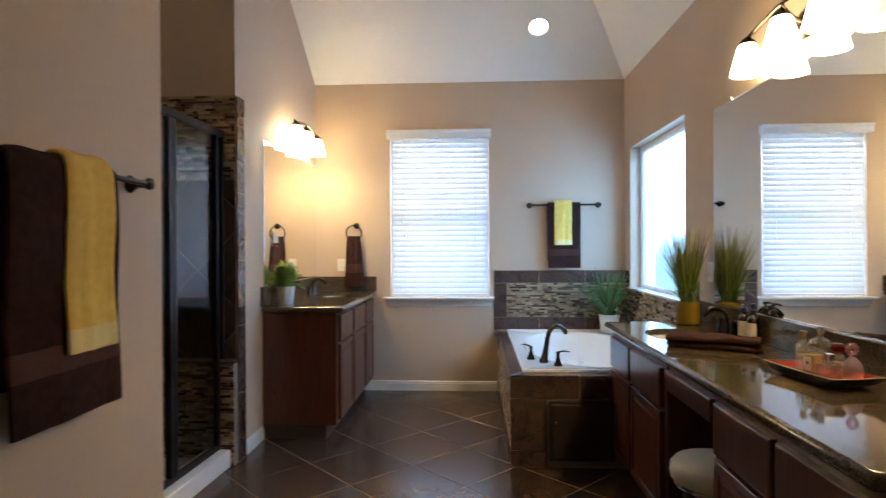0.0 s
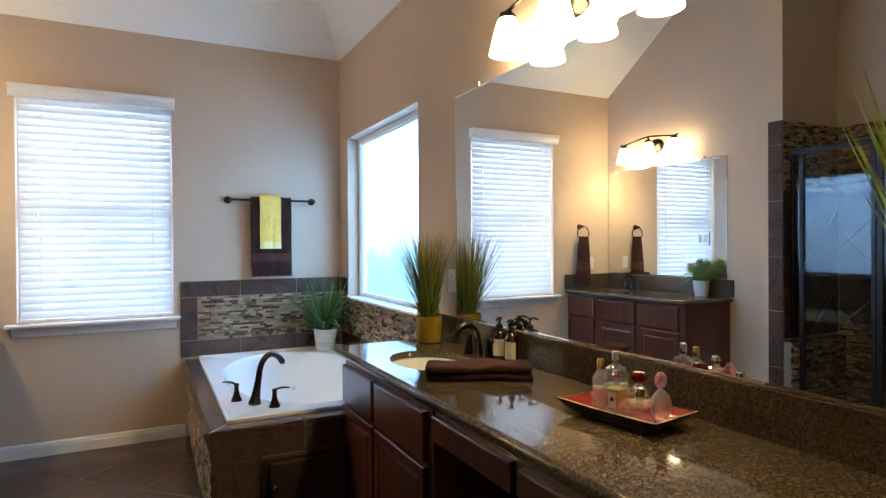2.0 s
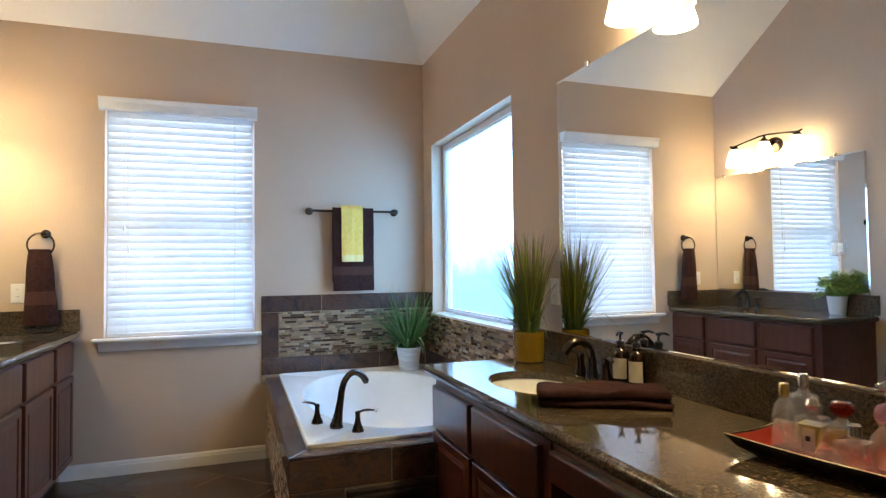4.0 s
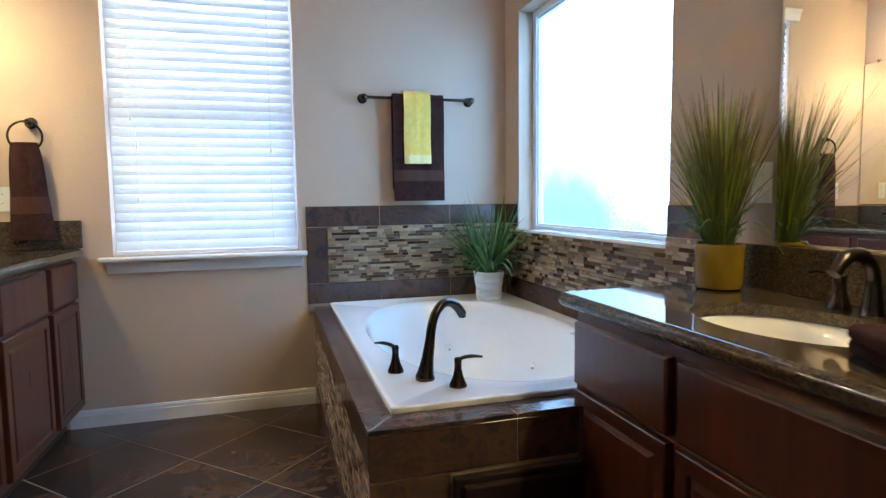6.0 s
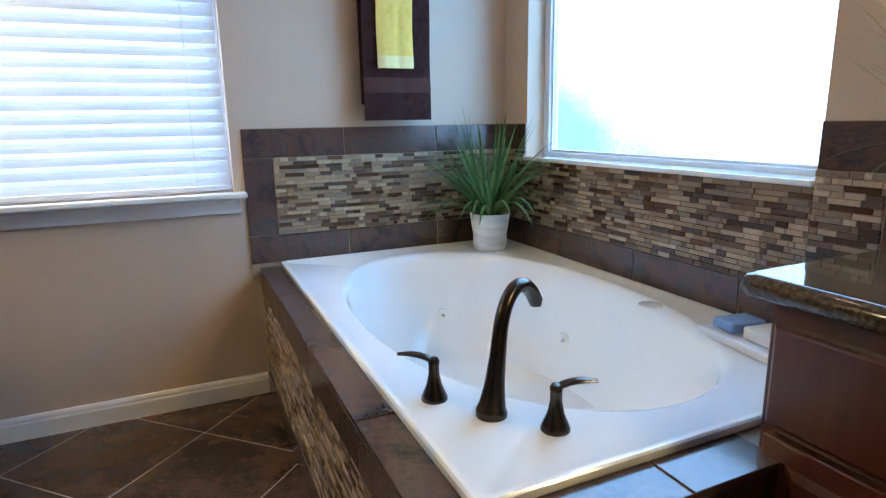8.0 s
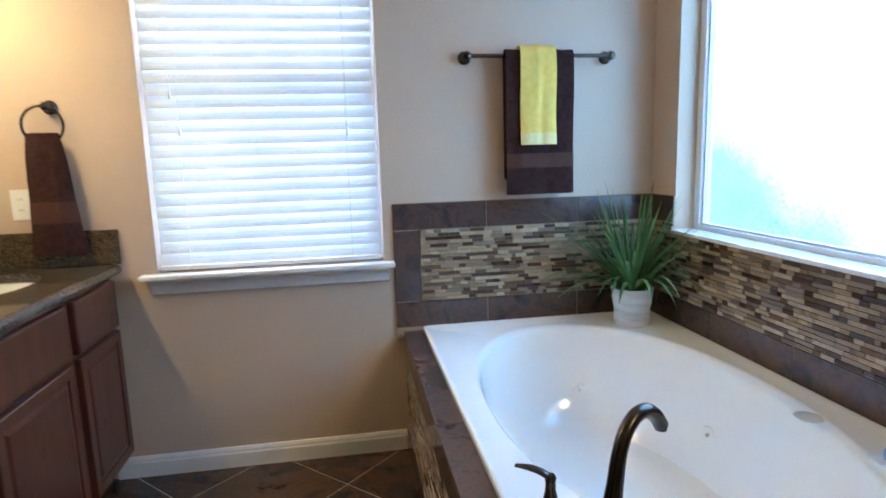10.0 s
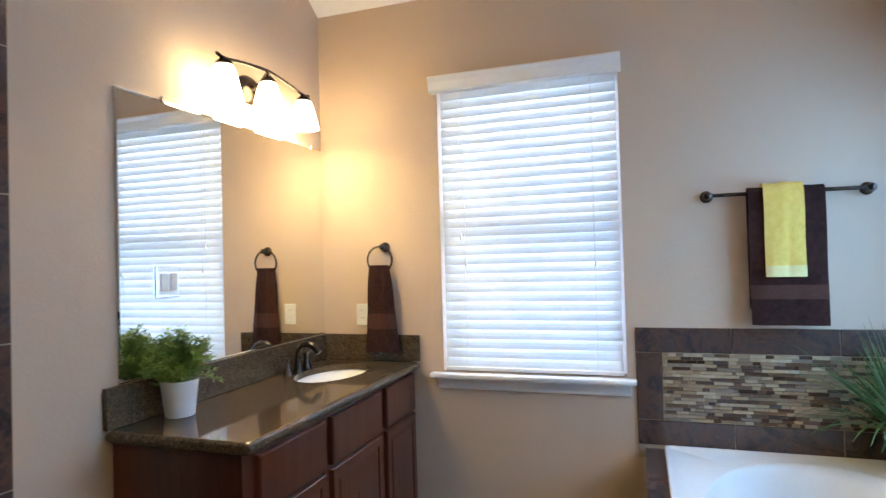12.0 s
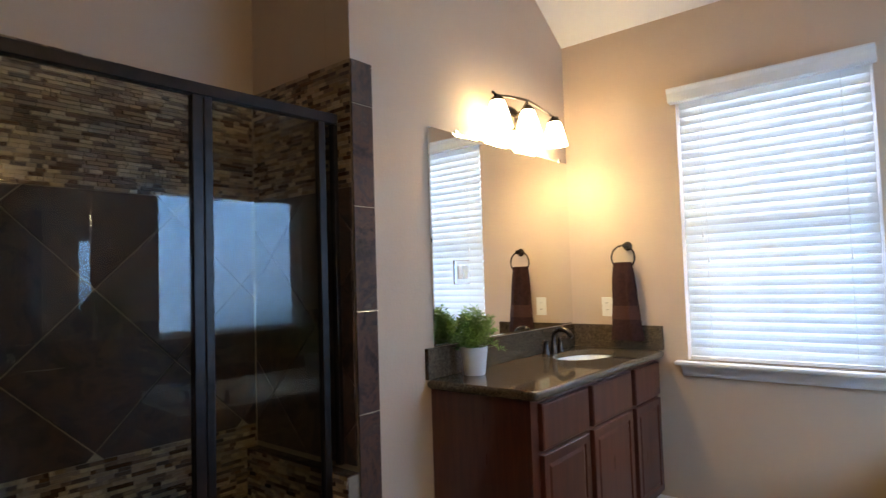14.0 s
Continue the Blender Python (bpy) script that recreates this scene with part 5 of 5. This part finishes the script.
pb = bottle("perfume_bottle", "frosted pink teardrop bottle with a round stopper", 1.652, 1.708, [(0, 0), (0.018, 0.0), (0.03, 0.012), (0.036, 0.035), (0.028, 0.062), (0.013, 0.078), (0.009, 0.082), (0, 0.082)], PALE, None, 0, [(0, 0.083), (0.010, 0.084), (0.010, 0.09), (0, 0.09)], CHROME, squash=0.7, grow=0.97)
part("stopper", torus(bmesh.new(), (1.652, 1.708, TZ0 + 0.104), 0.014, 0.0075, "y", 20, 8), ROSE, pb, "pink glass ring stopper", smooth=True)


def dispenser(x, y, turn):
    d = thing("soap_dispenser", "amber pump bottle with a cream label", "soap bottle", (x, y, CTR_R), "pump bottles")
    part("bottle", lathe(bmesh.new(), [(0, 0.0005), (0.025, 0.0005), (0.0275, 0.004), (0.0275, 0.105), (0.024, 0.118), (0.013, 0.127), (0.0125, 0.134), (0, 0.134)], (x, y, CTR_R), 28), BROWN_GLASS, d, smooth=True)
    bm = bmesh.new()
    rows = []
    for k in range(13):
        a = radians(turn - 62 + 124 * k / 12)
        rows.append([bm.verts.new((x + r * math.cos(a), y + r * math.sin(a), CTR_R + z)) for r, z in ((0.0279, 0.022), (0.0279, 0.092))])
    for a, b in zip(rows, rows[1:]):
        bm.faces.new((a[0], b[0], b[1], a[1]))
    lab = part("label", bm, PAPER, d, "cream paper label", smooth=True)
    collar = part("pump_collar", lathe(bmesh.new(), [(0, 0.134), (0.0145, 0.134), (0.0145, 0.15), (0.008, 0.154), (0.0045, 0.156), (0.0045, 0.172), (0.010, 0.173), (0.011, 0.183), (0, 0.184)], (x, y, CTR_R), 20), BLACK_PLASTIC, d, smooth=True)
    a = radians(turn)
    part("pump_spout", tube(bmesh.new(), [(x, y, CTR_R + 0.179), (x + 0.02 * math.cos(a), y + 0.02 * math.sin(a), CTR_R + 0.18), (x + 0.036 * math.cos(a), y + 0.036 * math.sin(a), CTR_R + 0.174)], [0.006, 0.0048, 0.004], 8), BLACK_PLASTIC, collar, smooth=True)


dispenser(1.742, 2.655, 215)
dispenser(1.746, 2.572, 210)

# ---------------------------------------------------------------- stool in the kneehole
st = thing("vanity_stool", "round white cushioned stool with chrome legs", "stool", (1.345, 1.975, 0))
SX, SY = 1.345, 1.985
part("cushion", lathe(bmesh.new(), [(0, 0.44), (0.16, 0.44), (0.17, 0.447), (0.173, 0.465), (0.170, 0.49), (0.155, 0.508), (0.10, 0.520), (0, 0.524)], (SX, SY, 0), 40), CUSHION, st, "white vinyl cushion", smooth=True)
part("seat_ring", torus(bmesh.new(), (SX, SY, 0.43), 0.155, 0.009, "z"), CHROME, st, smooth=True)
for k in range(4):
    a = radians(45 + 90 * k)
    c, s = math.cos(a), math.sin(a)
    leg = part("leg", tube(bmesh.new(), smooth_path([(SX + 0.12 * c, SY + 0.12 * s, 0.43), (SX + 0.135 * c, SY + 0.135 * s, 0.25), (SX + 0.16 * c, SY + 0.16 * s, 0.008)], 4), 0.009, 10), CHROME, st, smooth=True)
    part("foot_cap", lathe(bmesh.new(), [(0, 0), (0.012, 0), (0.013, 0.012), (0, 0.014)], (SX + 0.16 * c, SY + 0.16 * s, 0), 12), RUBBER, leg)
part("foot_ring", torus(bmesh.new(), (SX, SY, 0.16), 0.143, 0.007, "z"), CHROME, st, smooth=True)

# ---------------------------------------------------------------- soap dish on the tub rim
sd = thing("soap_dish", "white rectangular dish on the tub rim", "soap dish", (1.655, 3.605, TZ))
dm = Matrix.Translation((1.655, 3.605, TZ - 0.005)) @ Matrix.Rotation(radians(-8), 4, "Z")
part("dish", box(bmesh.new(), -0.085, 0.085, -0.115, 0.115, 0.0, 0.022, 0.006, 2, dm), WHITE_CERAMIC, sd)
sp = thing("bath_sponge", "blue sponge on the white dish", "sponge", (1.6, 3.68, TZ + 0.02))
part("sponge", box(bmesh.new(), -0.06, 0.045, 0.02, 0.095, 0.0225, 0.050, 0.008, 2, dm), BLUE_SPONGE, sp)
sbx = thing("soap_box", "small white soap box on the dish", "soap box", (1.65, 3.57, TZ + 0.02))
part("box", box(bmesh.new(), -0.05, 0.06, -0.09, 0.0, 0.0225, 0.052, 0.003, 2, dm), WHITE_PLASTIC, sbx)

# ---------------------------------------------------------------- outlets and switches
def wall_plate(name, label, m, gangs, duplex, cover=None):
    """A cover plate in the local x-z plane that looks along -y."""
    w = 0.072 + 0.046 * (gangs - 1)
    p = thing(name, label, "switch plate" if not duplex else "outlet", m.translation)
    part("plate", box(bmesh.new(), -w / 2, w / 2, -0.006, -0.0005, -0.058, 0.058, 0.003, 2, m), cover or WHITE_PLASTIC, p)
    for g in range(gangs):
        x = (g - (gangs - 1) / 2) * 0.046
        if duplex:
            for z in (-0.021, 0.021):
                o = part("socket", lathe(bmesh.new(), [(0, 0.0075), (0.0155, 0.0075), (0.0165, 0.006), (0, 0.006)], (0, 0, 0), 20, m @ Matrix.Translation((x, 0, z)) @ Matrix.Rotation(radians(90), 4, "X")), WHITE_PLASTIC, p)
                for dx in (-0.0055, 0.0055):
                    part("slot", box(bmesh.new(), x + dx - 0.001, x + dx + 0.001, -0.0078, -0.0074, z - 0.002, z + 0.006, 0, 2, m), BLACK_PLASTIC, o)
        else:
            part("rocker", box(bmesh.new(), x - 0.0165, x + 0.0165, -0.0095, -0.0062, -0.033, 0.033, 0.002, 2, m), WHITE_PLASTIC, p)
    return p


wall_plate("outlet", "white duplex outlet above the small counter", pose(-0.783, FAR, 1.155), 1, True)
wall_plate("outlet", "white outlet between mirror and frosted window", pose(RIGHT, 3.19, 1.165, 0, 0, -90), 1, True)
wall_plate("light_switch", "white double rocker switch with a mirrored cover", pose(LEFT + 0.0085, 3.955, 1.385, 0, 0, 90), 2, False, MIRROR)

# ---------------------------------------------------------------- tiling
def face(origin, u, v):
    """A frame on a surface: u and v along it, their cross product out of it."""
    u, v = Vector(u), Vector(v)
    n = u.cross(v)
    m = Matrix((u, v, n)).transposed().to_4x4()
    m.translation = Vector(origin)
    return m


TILE_CACHE = {}


def tile_mesh(w, h, t, c, material):
    key = (round(w, 4), round(h, 4), t, material.name)
    if key not in TILE_CACHE:
        a, b = w / 2, h / 2
        vs = [(-a, -b, 0), (a, -b, 0), (a, b, 0), (-a, b, 0), (-a, -b, t - c), (a, -b, t - c), (a, b, t - c), (-a, b, t - c),
              (-a + c, -b + c, t), (a - c, -b + c, t), (a - c, b - c, t), (-a + c, b - c, t)]
        fs = [(8, 9, 10, 11)]
        for k in range(4):
            j = (k + 1) % 4
            fs += [(k, j, 4 + j, 4 + k), (4 + k, 4 + j, 8 + j, 8 + k)]
        me = bpy.data.meshes.new("tile")
        me.from_pydata(vs, [], fs)
        me.materials.append(material)
        TILE_CACHE[key] = me
    return TILE_CACHE[key]


def lay(parent, F, a0, a1, b0, b1, gap=0.0021, t=0.0036, material=None):
    w, h = a1 - a0 - 2 * gap, b1 - b0 - 2 * gap
    piece("tile", tile_mesh(w, h, t, 0.0015, material or SLATE), parent, F @ Matrix.Translation(((a0 + a1) / 2, (b0 + b1) / 2, 0)))


def lay_row(parent, F, cuts, b0, b1, t=0.0036):
    for a0, a1 in zip(cuts, cuts[1:]):
        lay(parent, F, a0, a1, b0, b1, t=t)


def clip(poly, x0, x1, y0, y1):
    for axis, lim, sign in ((0, x0, 1), (0, x1, -1), (1, y0, 1), (1, y1, -1)):
        out = []
        for i in range(len(poly)):
            p, q = poly[i], poly[(i + 1) % len(poly)]
            dp, dq = (p[axis] - lim) * sign, (q[axis] - lim) * sign
            if dp >= 0:
                out.append(p)
            if dp * dq < 0:
                s = dp / (dp - dq)
                out.append((p[0] + (q[0] - p[0]) * s, p[1] + (q[1] - p[1]) * s))
        poly = out
        if len(poly) < 3:
            return []
    return poly


def poly_tile(parent, F, poly, t, material, c=0.0016):
    """A flat tile of any outline with a small chamfer, as one piece about its own middle."""
    cx, cy = sum(p[0] for p in poly) / len(poly), sum(p[1] for p in poly) / len(poly)
    loc = [(x - cx, y - cy) for x, y in poly]
    n = len(loc)
    def shrink(p):
        r = math.hypot(*p)
        k = max(0.0, 1 - 1.5 * c / max(r, 1e-4))
        return (p[0] * k, p[1] * k)
    vs = [(x, y, 0) for x, y in loc] + [(x, y, t - c) for x, y in loc] + [(*shrink(p), t) for p in loc]
    fs = [tuple(range(2 * n, 3 * n))]
    for k in range(n):
        j = (k + 1) % n
        fs += [(k, j, n + j, n + k), (n + k, n + j, 2 * n + j, 2 * n + k)]
    me = bpy.data.meshes.new("tile")
    me.from_pydata(vs, [], fs)
    me.materials.append(material)
    piece("tile", me, parent, F @ Matrix.Translation((cx, cy, 0)))


def diagonal(parent, F, a0, a1, b0, b1, size, ua, va, t, material, gap=0.0022):
    """Tiles laid at 45 degrees, cut at the rectangle's edges. ua, va: one joint of each direction."""
    r = math.sqrt(0.5)
    us = [(a + b) * r for a in (a0, a1) for b in (b0, b1)]
    vs = [(b - a) * r for a in (a0, a1) for b in (b0, b1)]
    for i in range(math.floor((min(us) - ua) / size), math.ceil((max(us) - ua) / size)):
        for j in range(math.floor((min(vs) - va) / size), math.ceil((max(vs) - va) / size)):
            u0, u1, v0, v1 = ua + i * size + gap, ua + (i + 1) * size - gap, va + j * size + gap, va + (j + 1) * size - gap
            poly = [((u - v) * r, (u + v) * r) for u, v in ((u0, v0), (u1, v0), (u1, v1), (u0, v1))]
            poly = clip(poly, a0 + gap, a1 - gap, b0 + gap, b1 - gap)
            if len(poly) >= 3:
                area = abs(sum(poly[k][0] * poly[(k + 1) % len(poly)][1] - poly[(k + 1) % len(poly)][0] * poly[k][1] for k in range(len(poly)))) / 2
                if area > 0.0008:
                    poly_tile(parent, F, poly, t, material)


def mosaic(parent, F, a0, a1, b0, b1, seed, singles, row=0.0157):
    """Strips of stone and glass in random lengths; the first ones, from a0 on, are single pieces, the rest one field."""
    rnd = random.Random(seed)
    n = max(1, round((b1 - b0) / row))
    h = (b1 - b0) / n
    todo = []
    r = 0
    while r < n:
        tall = 2 if rnd.random() < 0.06 and r + 1 < n else 1
        a = a0 - rnd.uniform(0, 0.06)
        while a < a1:
            w = rnd.choice((0.018, 0.032, 0.032, 0.048, 0.048, 0.064, 0.078, 0.096))
            p, q = max(a, a0), min(a + w, a1)
            if q - p > 0.006:
                todo.append((p, q, b0 + r * h, b0 + r * h + h, rnd.choice((0.0062, 0.0068, 0.0075))))
            a += w
        r += 1
    todo.sort(key=lambda e: e[0])
    g = 0.0008
    for p, q, s, e, t in todo[:singles]:
        piece("mosaic_tile", tile_mesh(round(q - p, 3) - 2 * g, e - s - 2 * g, t, 0.0008, MOSAIC_PIECE), parent, F @ Matrix.Translation(((p + q) / 2, (s + e) / 2, 0)))
    vs, fs = [], []
    for p, q, s, e, t in todo[singles:]:
        p, q, s, e = p + g, q - g, s + g, e - g
        k = len(vs)
        c = 0.0008
        for x, y, z in ((p, s, 0), (q, s, 0), (q, e, 0), (p, e, 0), (p, s, t - c), (q, s, t - c), (q, e, t - c), (p, e, t - c), (p + c, s + c, t), (q - c, s + c, t), (q - c, e - c, t), (p + c, e - c, t)):
            vs.append(tuple(F @ Vector((x, y, z))))
        fs.append((k + 8, k + 9, k + 10, k + 11))
        for i in range(4):
            j = (i + 1) % 4
            fs += [(k + i, k + j, k + 4 + j, k + 4 + i), (k + 4 + i, k + 4 + j, k + 8 + j, k + 8 + i)]
    if vs:
        me = bpy.data.meshes.new("mosaic_field")
        me.from_pydata(vs, [], fs)
        me.materials.append(MOSAIC_JOINED)
        ob = new("mosaic_field", me)
        ob.parent = parent
        ob.matrix_parent_inverse = world_of(parent).inverted()
        tagged(ob, kind="stuff")


def tiling(name, label, specs):
    """The mortar bed of a tiled surface; its tiles become its children."""
    return structure(name, boxes(*specs), GROUT, label, "wall tile")


BED = 0.006
# end wall above the tub
w1 = tiling("tile_wainscot_north", "dark slate border round a stone and glass mosaic", ((0.622, RIGHT - 0.001, FAR - BED, FAR - 0.0005, 0.5, 1.10),))
F = face((0, FAR - BED, 0), (1, 0, 0), (0, 0, 1))
lay_row(w1, F, (0.622, 1.03, 1.445, RIGHT - 0.008), 0.985, 1.10)
lay_row(w1, F, (0.622, 1.03, 1.445, RIGHT - 0.008), 0.56, 0.675)
lay(w1, F, 0.622, 0.737, 0.675, 0.985)
mosaic(w1, F, 0.738, RIGHT - 0.010, 0.676, 0.984, 11, 290)
# wall under the frosted window
w2 = tiling("tile_wainscot_east", "stone and glass mosaic under the frosted window", ((RIGHT - BED, RIGHT - 0.0005, 3.346, FAR - BED, 0.5, VZ0 - 0.0125), (RIGHT - BED, RIGHT - 0.0005, VY1, FAR - BED, VZ0 - 0.0125, 1.10), (RIGHT - BED, RIGHT - 0.0005, 3.346, VY0, VZ0 - 0.0125, 1.10)))
F = face((RIGHT - BED, FAR, 0), (0, -1, 0), (0, 0, 1))
lay_row(w2, F, (0.018, 0.47, 0.90, 1.32, 1.752), 0.56, 0.675)
lay(w2, F, 0.018, FAR - VY1, 0.985, 1.10)
lay(w2, F, FAR - VY0, 1.752, 0.985, 1.10)
lay(w2, F, 1.662, 1.752, 0.675, 0.985)
mosaic(w2, F, 0.018, FAR - VY1, 0.676, 0.984, 12, 0)
mosaic(w2, F, FAR - VY1, FAR - VY0, 0.676, VZ0 - 0.014, 13, 290)
mosaic(w2, F, FAR - VY0, 1.660, 0.676, 0.984, 14, 0)
# tub deck: side, front and top
F = face((0.662, FAR, 0), (0, -1, 0), (0, 0, 1))
lay_row(deck, F, (0.016, 0.46, 0.93, 1.40, FAR - 3.252), 0.44, DECK - 0.012, 0.010)
lay_row(deck, F, (0.016, 0.46, 0.93, 1.40, FAR - 3.252), 0.002, 0.095, 0.010)
mosaic(deck, F, 0.016, FAR - 3.264, 0.096, 0.439, 15, 0)
F = face((0, 3.262, 0), (1, 0, 0), (0, 0, 1))
lay_row(deck, F, (0.652, 1.062, 1.268), 0.41, DECK - 0.012, 0.010)
lay(deck, F, 0.652, 0.87, 0.10, 0.41, t=0.010)
lay(deck, F, 0.652, 0.87, 0.002, 0.10, t=0.010)
F = face((0, 0, DECK - 0.012), (1, 0, 0), (0, 1, 0))
g = 0.0021
for y0, y1 in ((4.64, FAR - 0.016), (4.17, 4.64), (3.70, 4.17)):
    lay(deck, F, 0.650, 0.736, y0, y1, t=0.012)
poly_tile(deck, F, [(0.650 + g, 3.252 + 2 * g), (0.736 - g, 3.352 + g), (0.736 - g, 3.70 - g), (0.650 + g, 3.70 - g)], 0.012, SLATE)
poly_tile(deck, F, [(0.650 + 2 * g, 3.250 + g), (1.062 - g, 3.250 + g), (1.062 - g, 3.352 - g), (0.737 + g, 3.352 - g)], 0.012, SLATE)
lay(deck, F, 1.062, 1.268, 3.250, 3.353, t=0.012)
# shower walls
SB, M1, M2, TT, MB = 0.045, 0.64, 1.735, 2.25, 0.72
w3 = tiling("shower_tile_back", "diagonal dark slate between two mosaic bands", ((SHOWER_BACK + 0.0005, SHOWER_BACK + BED, SHOWER_Y0, SHOWER_Y1 - BED, SB, TT),))
F = face((SHOWER_BACK + BED, 0, 0), (0, 1, 0), (0, 0, 1))
mosaic(w3, F, SHOWER_Y0, SHOWER_Y1 - 0.016, M2, TT, 16, 0)
mosaic(w3, F, SHOWER_Y0, SHOWER_Y1 - 0.016, SB, MB, 17, 0)
diagonal(w3, F, SHOWER_Y0 + 0.016, SHOWER_Y1 - 0.016, MB, M2, 0.43, 2.355, -1.295, 0.009, HONED_SLATE)
w4 = tiling("shower_tile_end", "diagonal dark slate between two mosaic bands beside the glass", ((SHOWER_BACK + BED, LEFT + 0.001, SHOWER_Y1 - BED, SHOWER_Y1 - 0.0005, SB - 0.045, TT),))
F = face((0, SHOWER_Y1 - BED, 0), (1, 0, 0), (0, 0, 1))
mosaic(w4, F, SHOWER_BACK + 0.016, LEFT + 0.002, M2, TT, 18, 0)
diagonal(w4, F, SHOWER_BACK + 0.016, LEFT + 0.002, M1, M2, 0.43, -0.05, 1.72, 0.009, HONED_SLATE)
ledge = structure("shower_ledge", boxes((SHOWER_BACK + BED, LEFT + 0.008, SHOWER_Y1 - 0.062, SHOWER_Y1 - BED - 0.0005, 0, M1 - 0.024)), DARK_GROUT, "low mosaic ledge with a slate cap", "ledge")
F = face((0, SHOWER_Y1 - 0.062, 0), (1, 0, 0), (0, 0, 1))
mosaic(ledge, F, SHOWER_BACK + 0.016, LEFT + 0.008, 0.002, M1 - 0.024, 19, 0)
F = face((0, 0, M1 - 0.024), (1, 0, 0), (0, 1, 0))
for x0, x1 in ((SHOWER_BACK + 0.016, -1.29), (-1.29, LEFT + 0.014)):
    lay(ledge, F, x0, x1, SHOWER_Y1 - 0.072, SHOWER_Y1 - BED - 0.001)
w5 = tiling("shower_tile_front", "dark slate tiling on the near shower wall", ((SHOWER_BACK + BED, TOWEL_X - 0.13, SHOWER_Y0 + 0.0005, SHOWER_Y0 + BED, SB, TT),))
F = face((0, SHOWER_Y0 + BED, 0), (-1, 0, 0), (0, 0, 1))
diagonal(w5, F, 0.745, -SHOWER_BACK - 0.016, SB, M2, 0.43, 0.1, 0.2, 0.009, HONED_SLATE)
mosaic(w5, F, 0.745, -SHOWER_BACK - 0.016, M2, TT, 20, 0)
# slate edging on the outer corner of the shower
w6 = tiling("tile_edging", "column of dark slate tiles at the shower corner", ((LEFT + 0.0005, LEFT + 0.014, SHOWER_Y1 - BED, SHOWER_Y1 + 0.105, 0.0, 2.25),))
F = face((LEFT + 0.014, 0, 0), (0, 1, 0), (0, 0, 1))
for z0, z1 in zip((0.002, 0.42, 0.837, 1.24, 1.655, 2.07), (0.42, 0.837, 1.24, 1.655, 2.07, 2.25)):
    lay(w6, F, SHOWER_Y1 - 0.012, SHOWER_Y1 + 0.105, z0, z1)

# ---------------------------------------------------------------- floor
fl = structure("floor", boxes((SHOWER_BACK - TH, RIGHT + TH, BACK_Y - TH, FAR + TH, -0.12, -0.0025)), GROUT, "dark slate floor tiles laid diagonally", "floor")
F = face((0, 0, -0.0105), (1, 0, 0), (0, 1, 0))
diagonal(fl, F, SHOWER_BACK, RIGHT, BACK_Y, FAR, 0.447, 3.255, 3.165, 0.0105, FLOOR_TILE, 0.003)
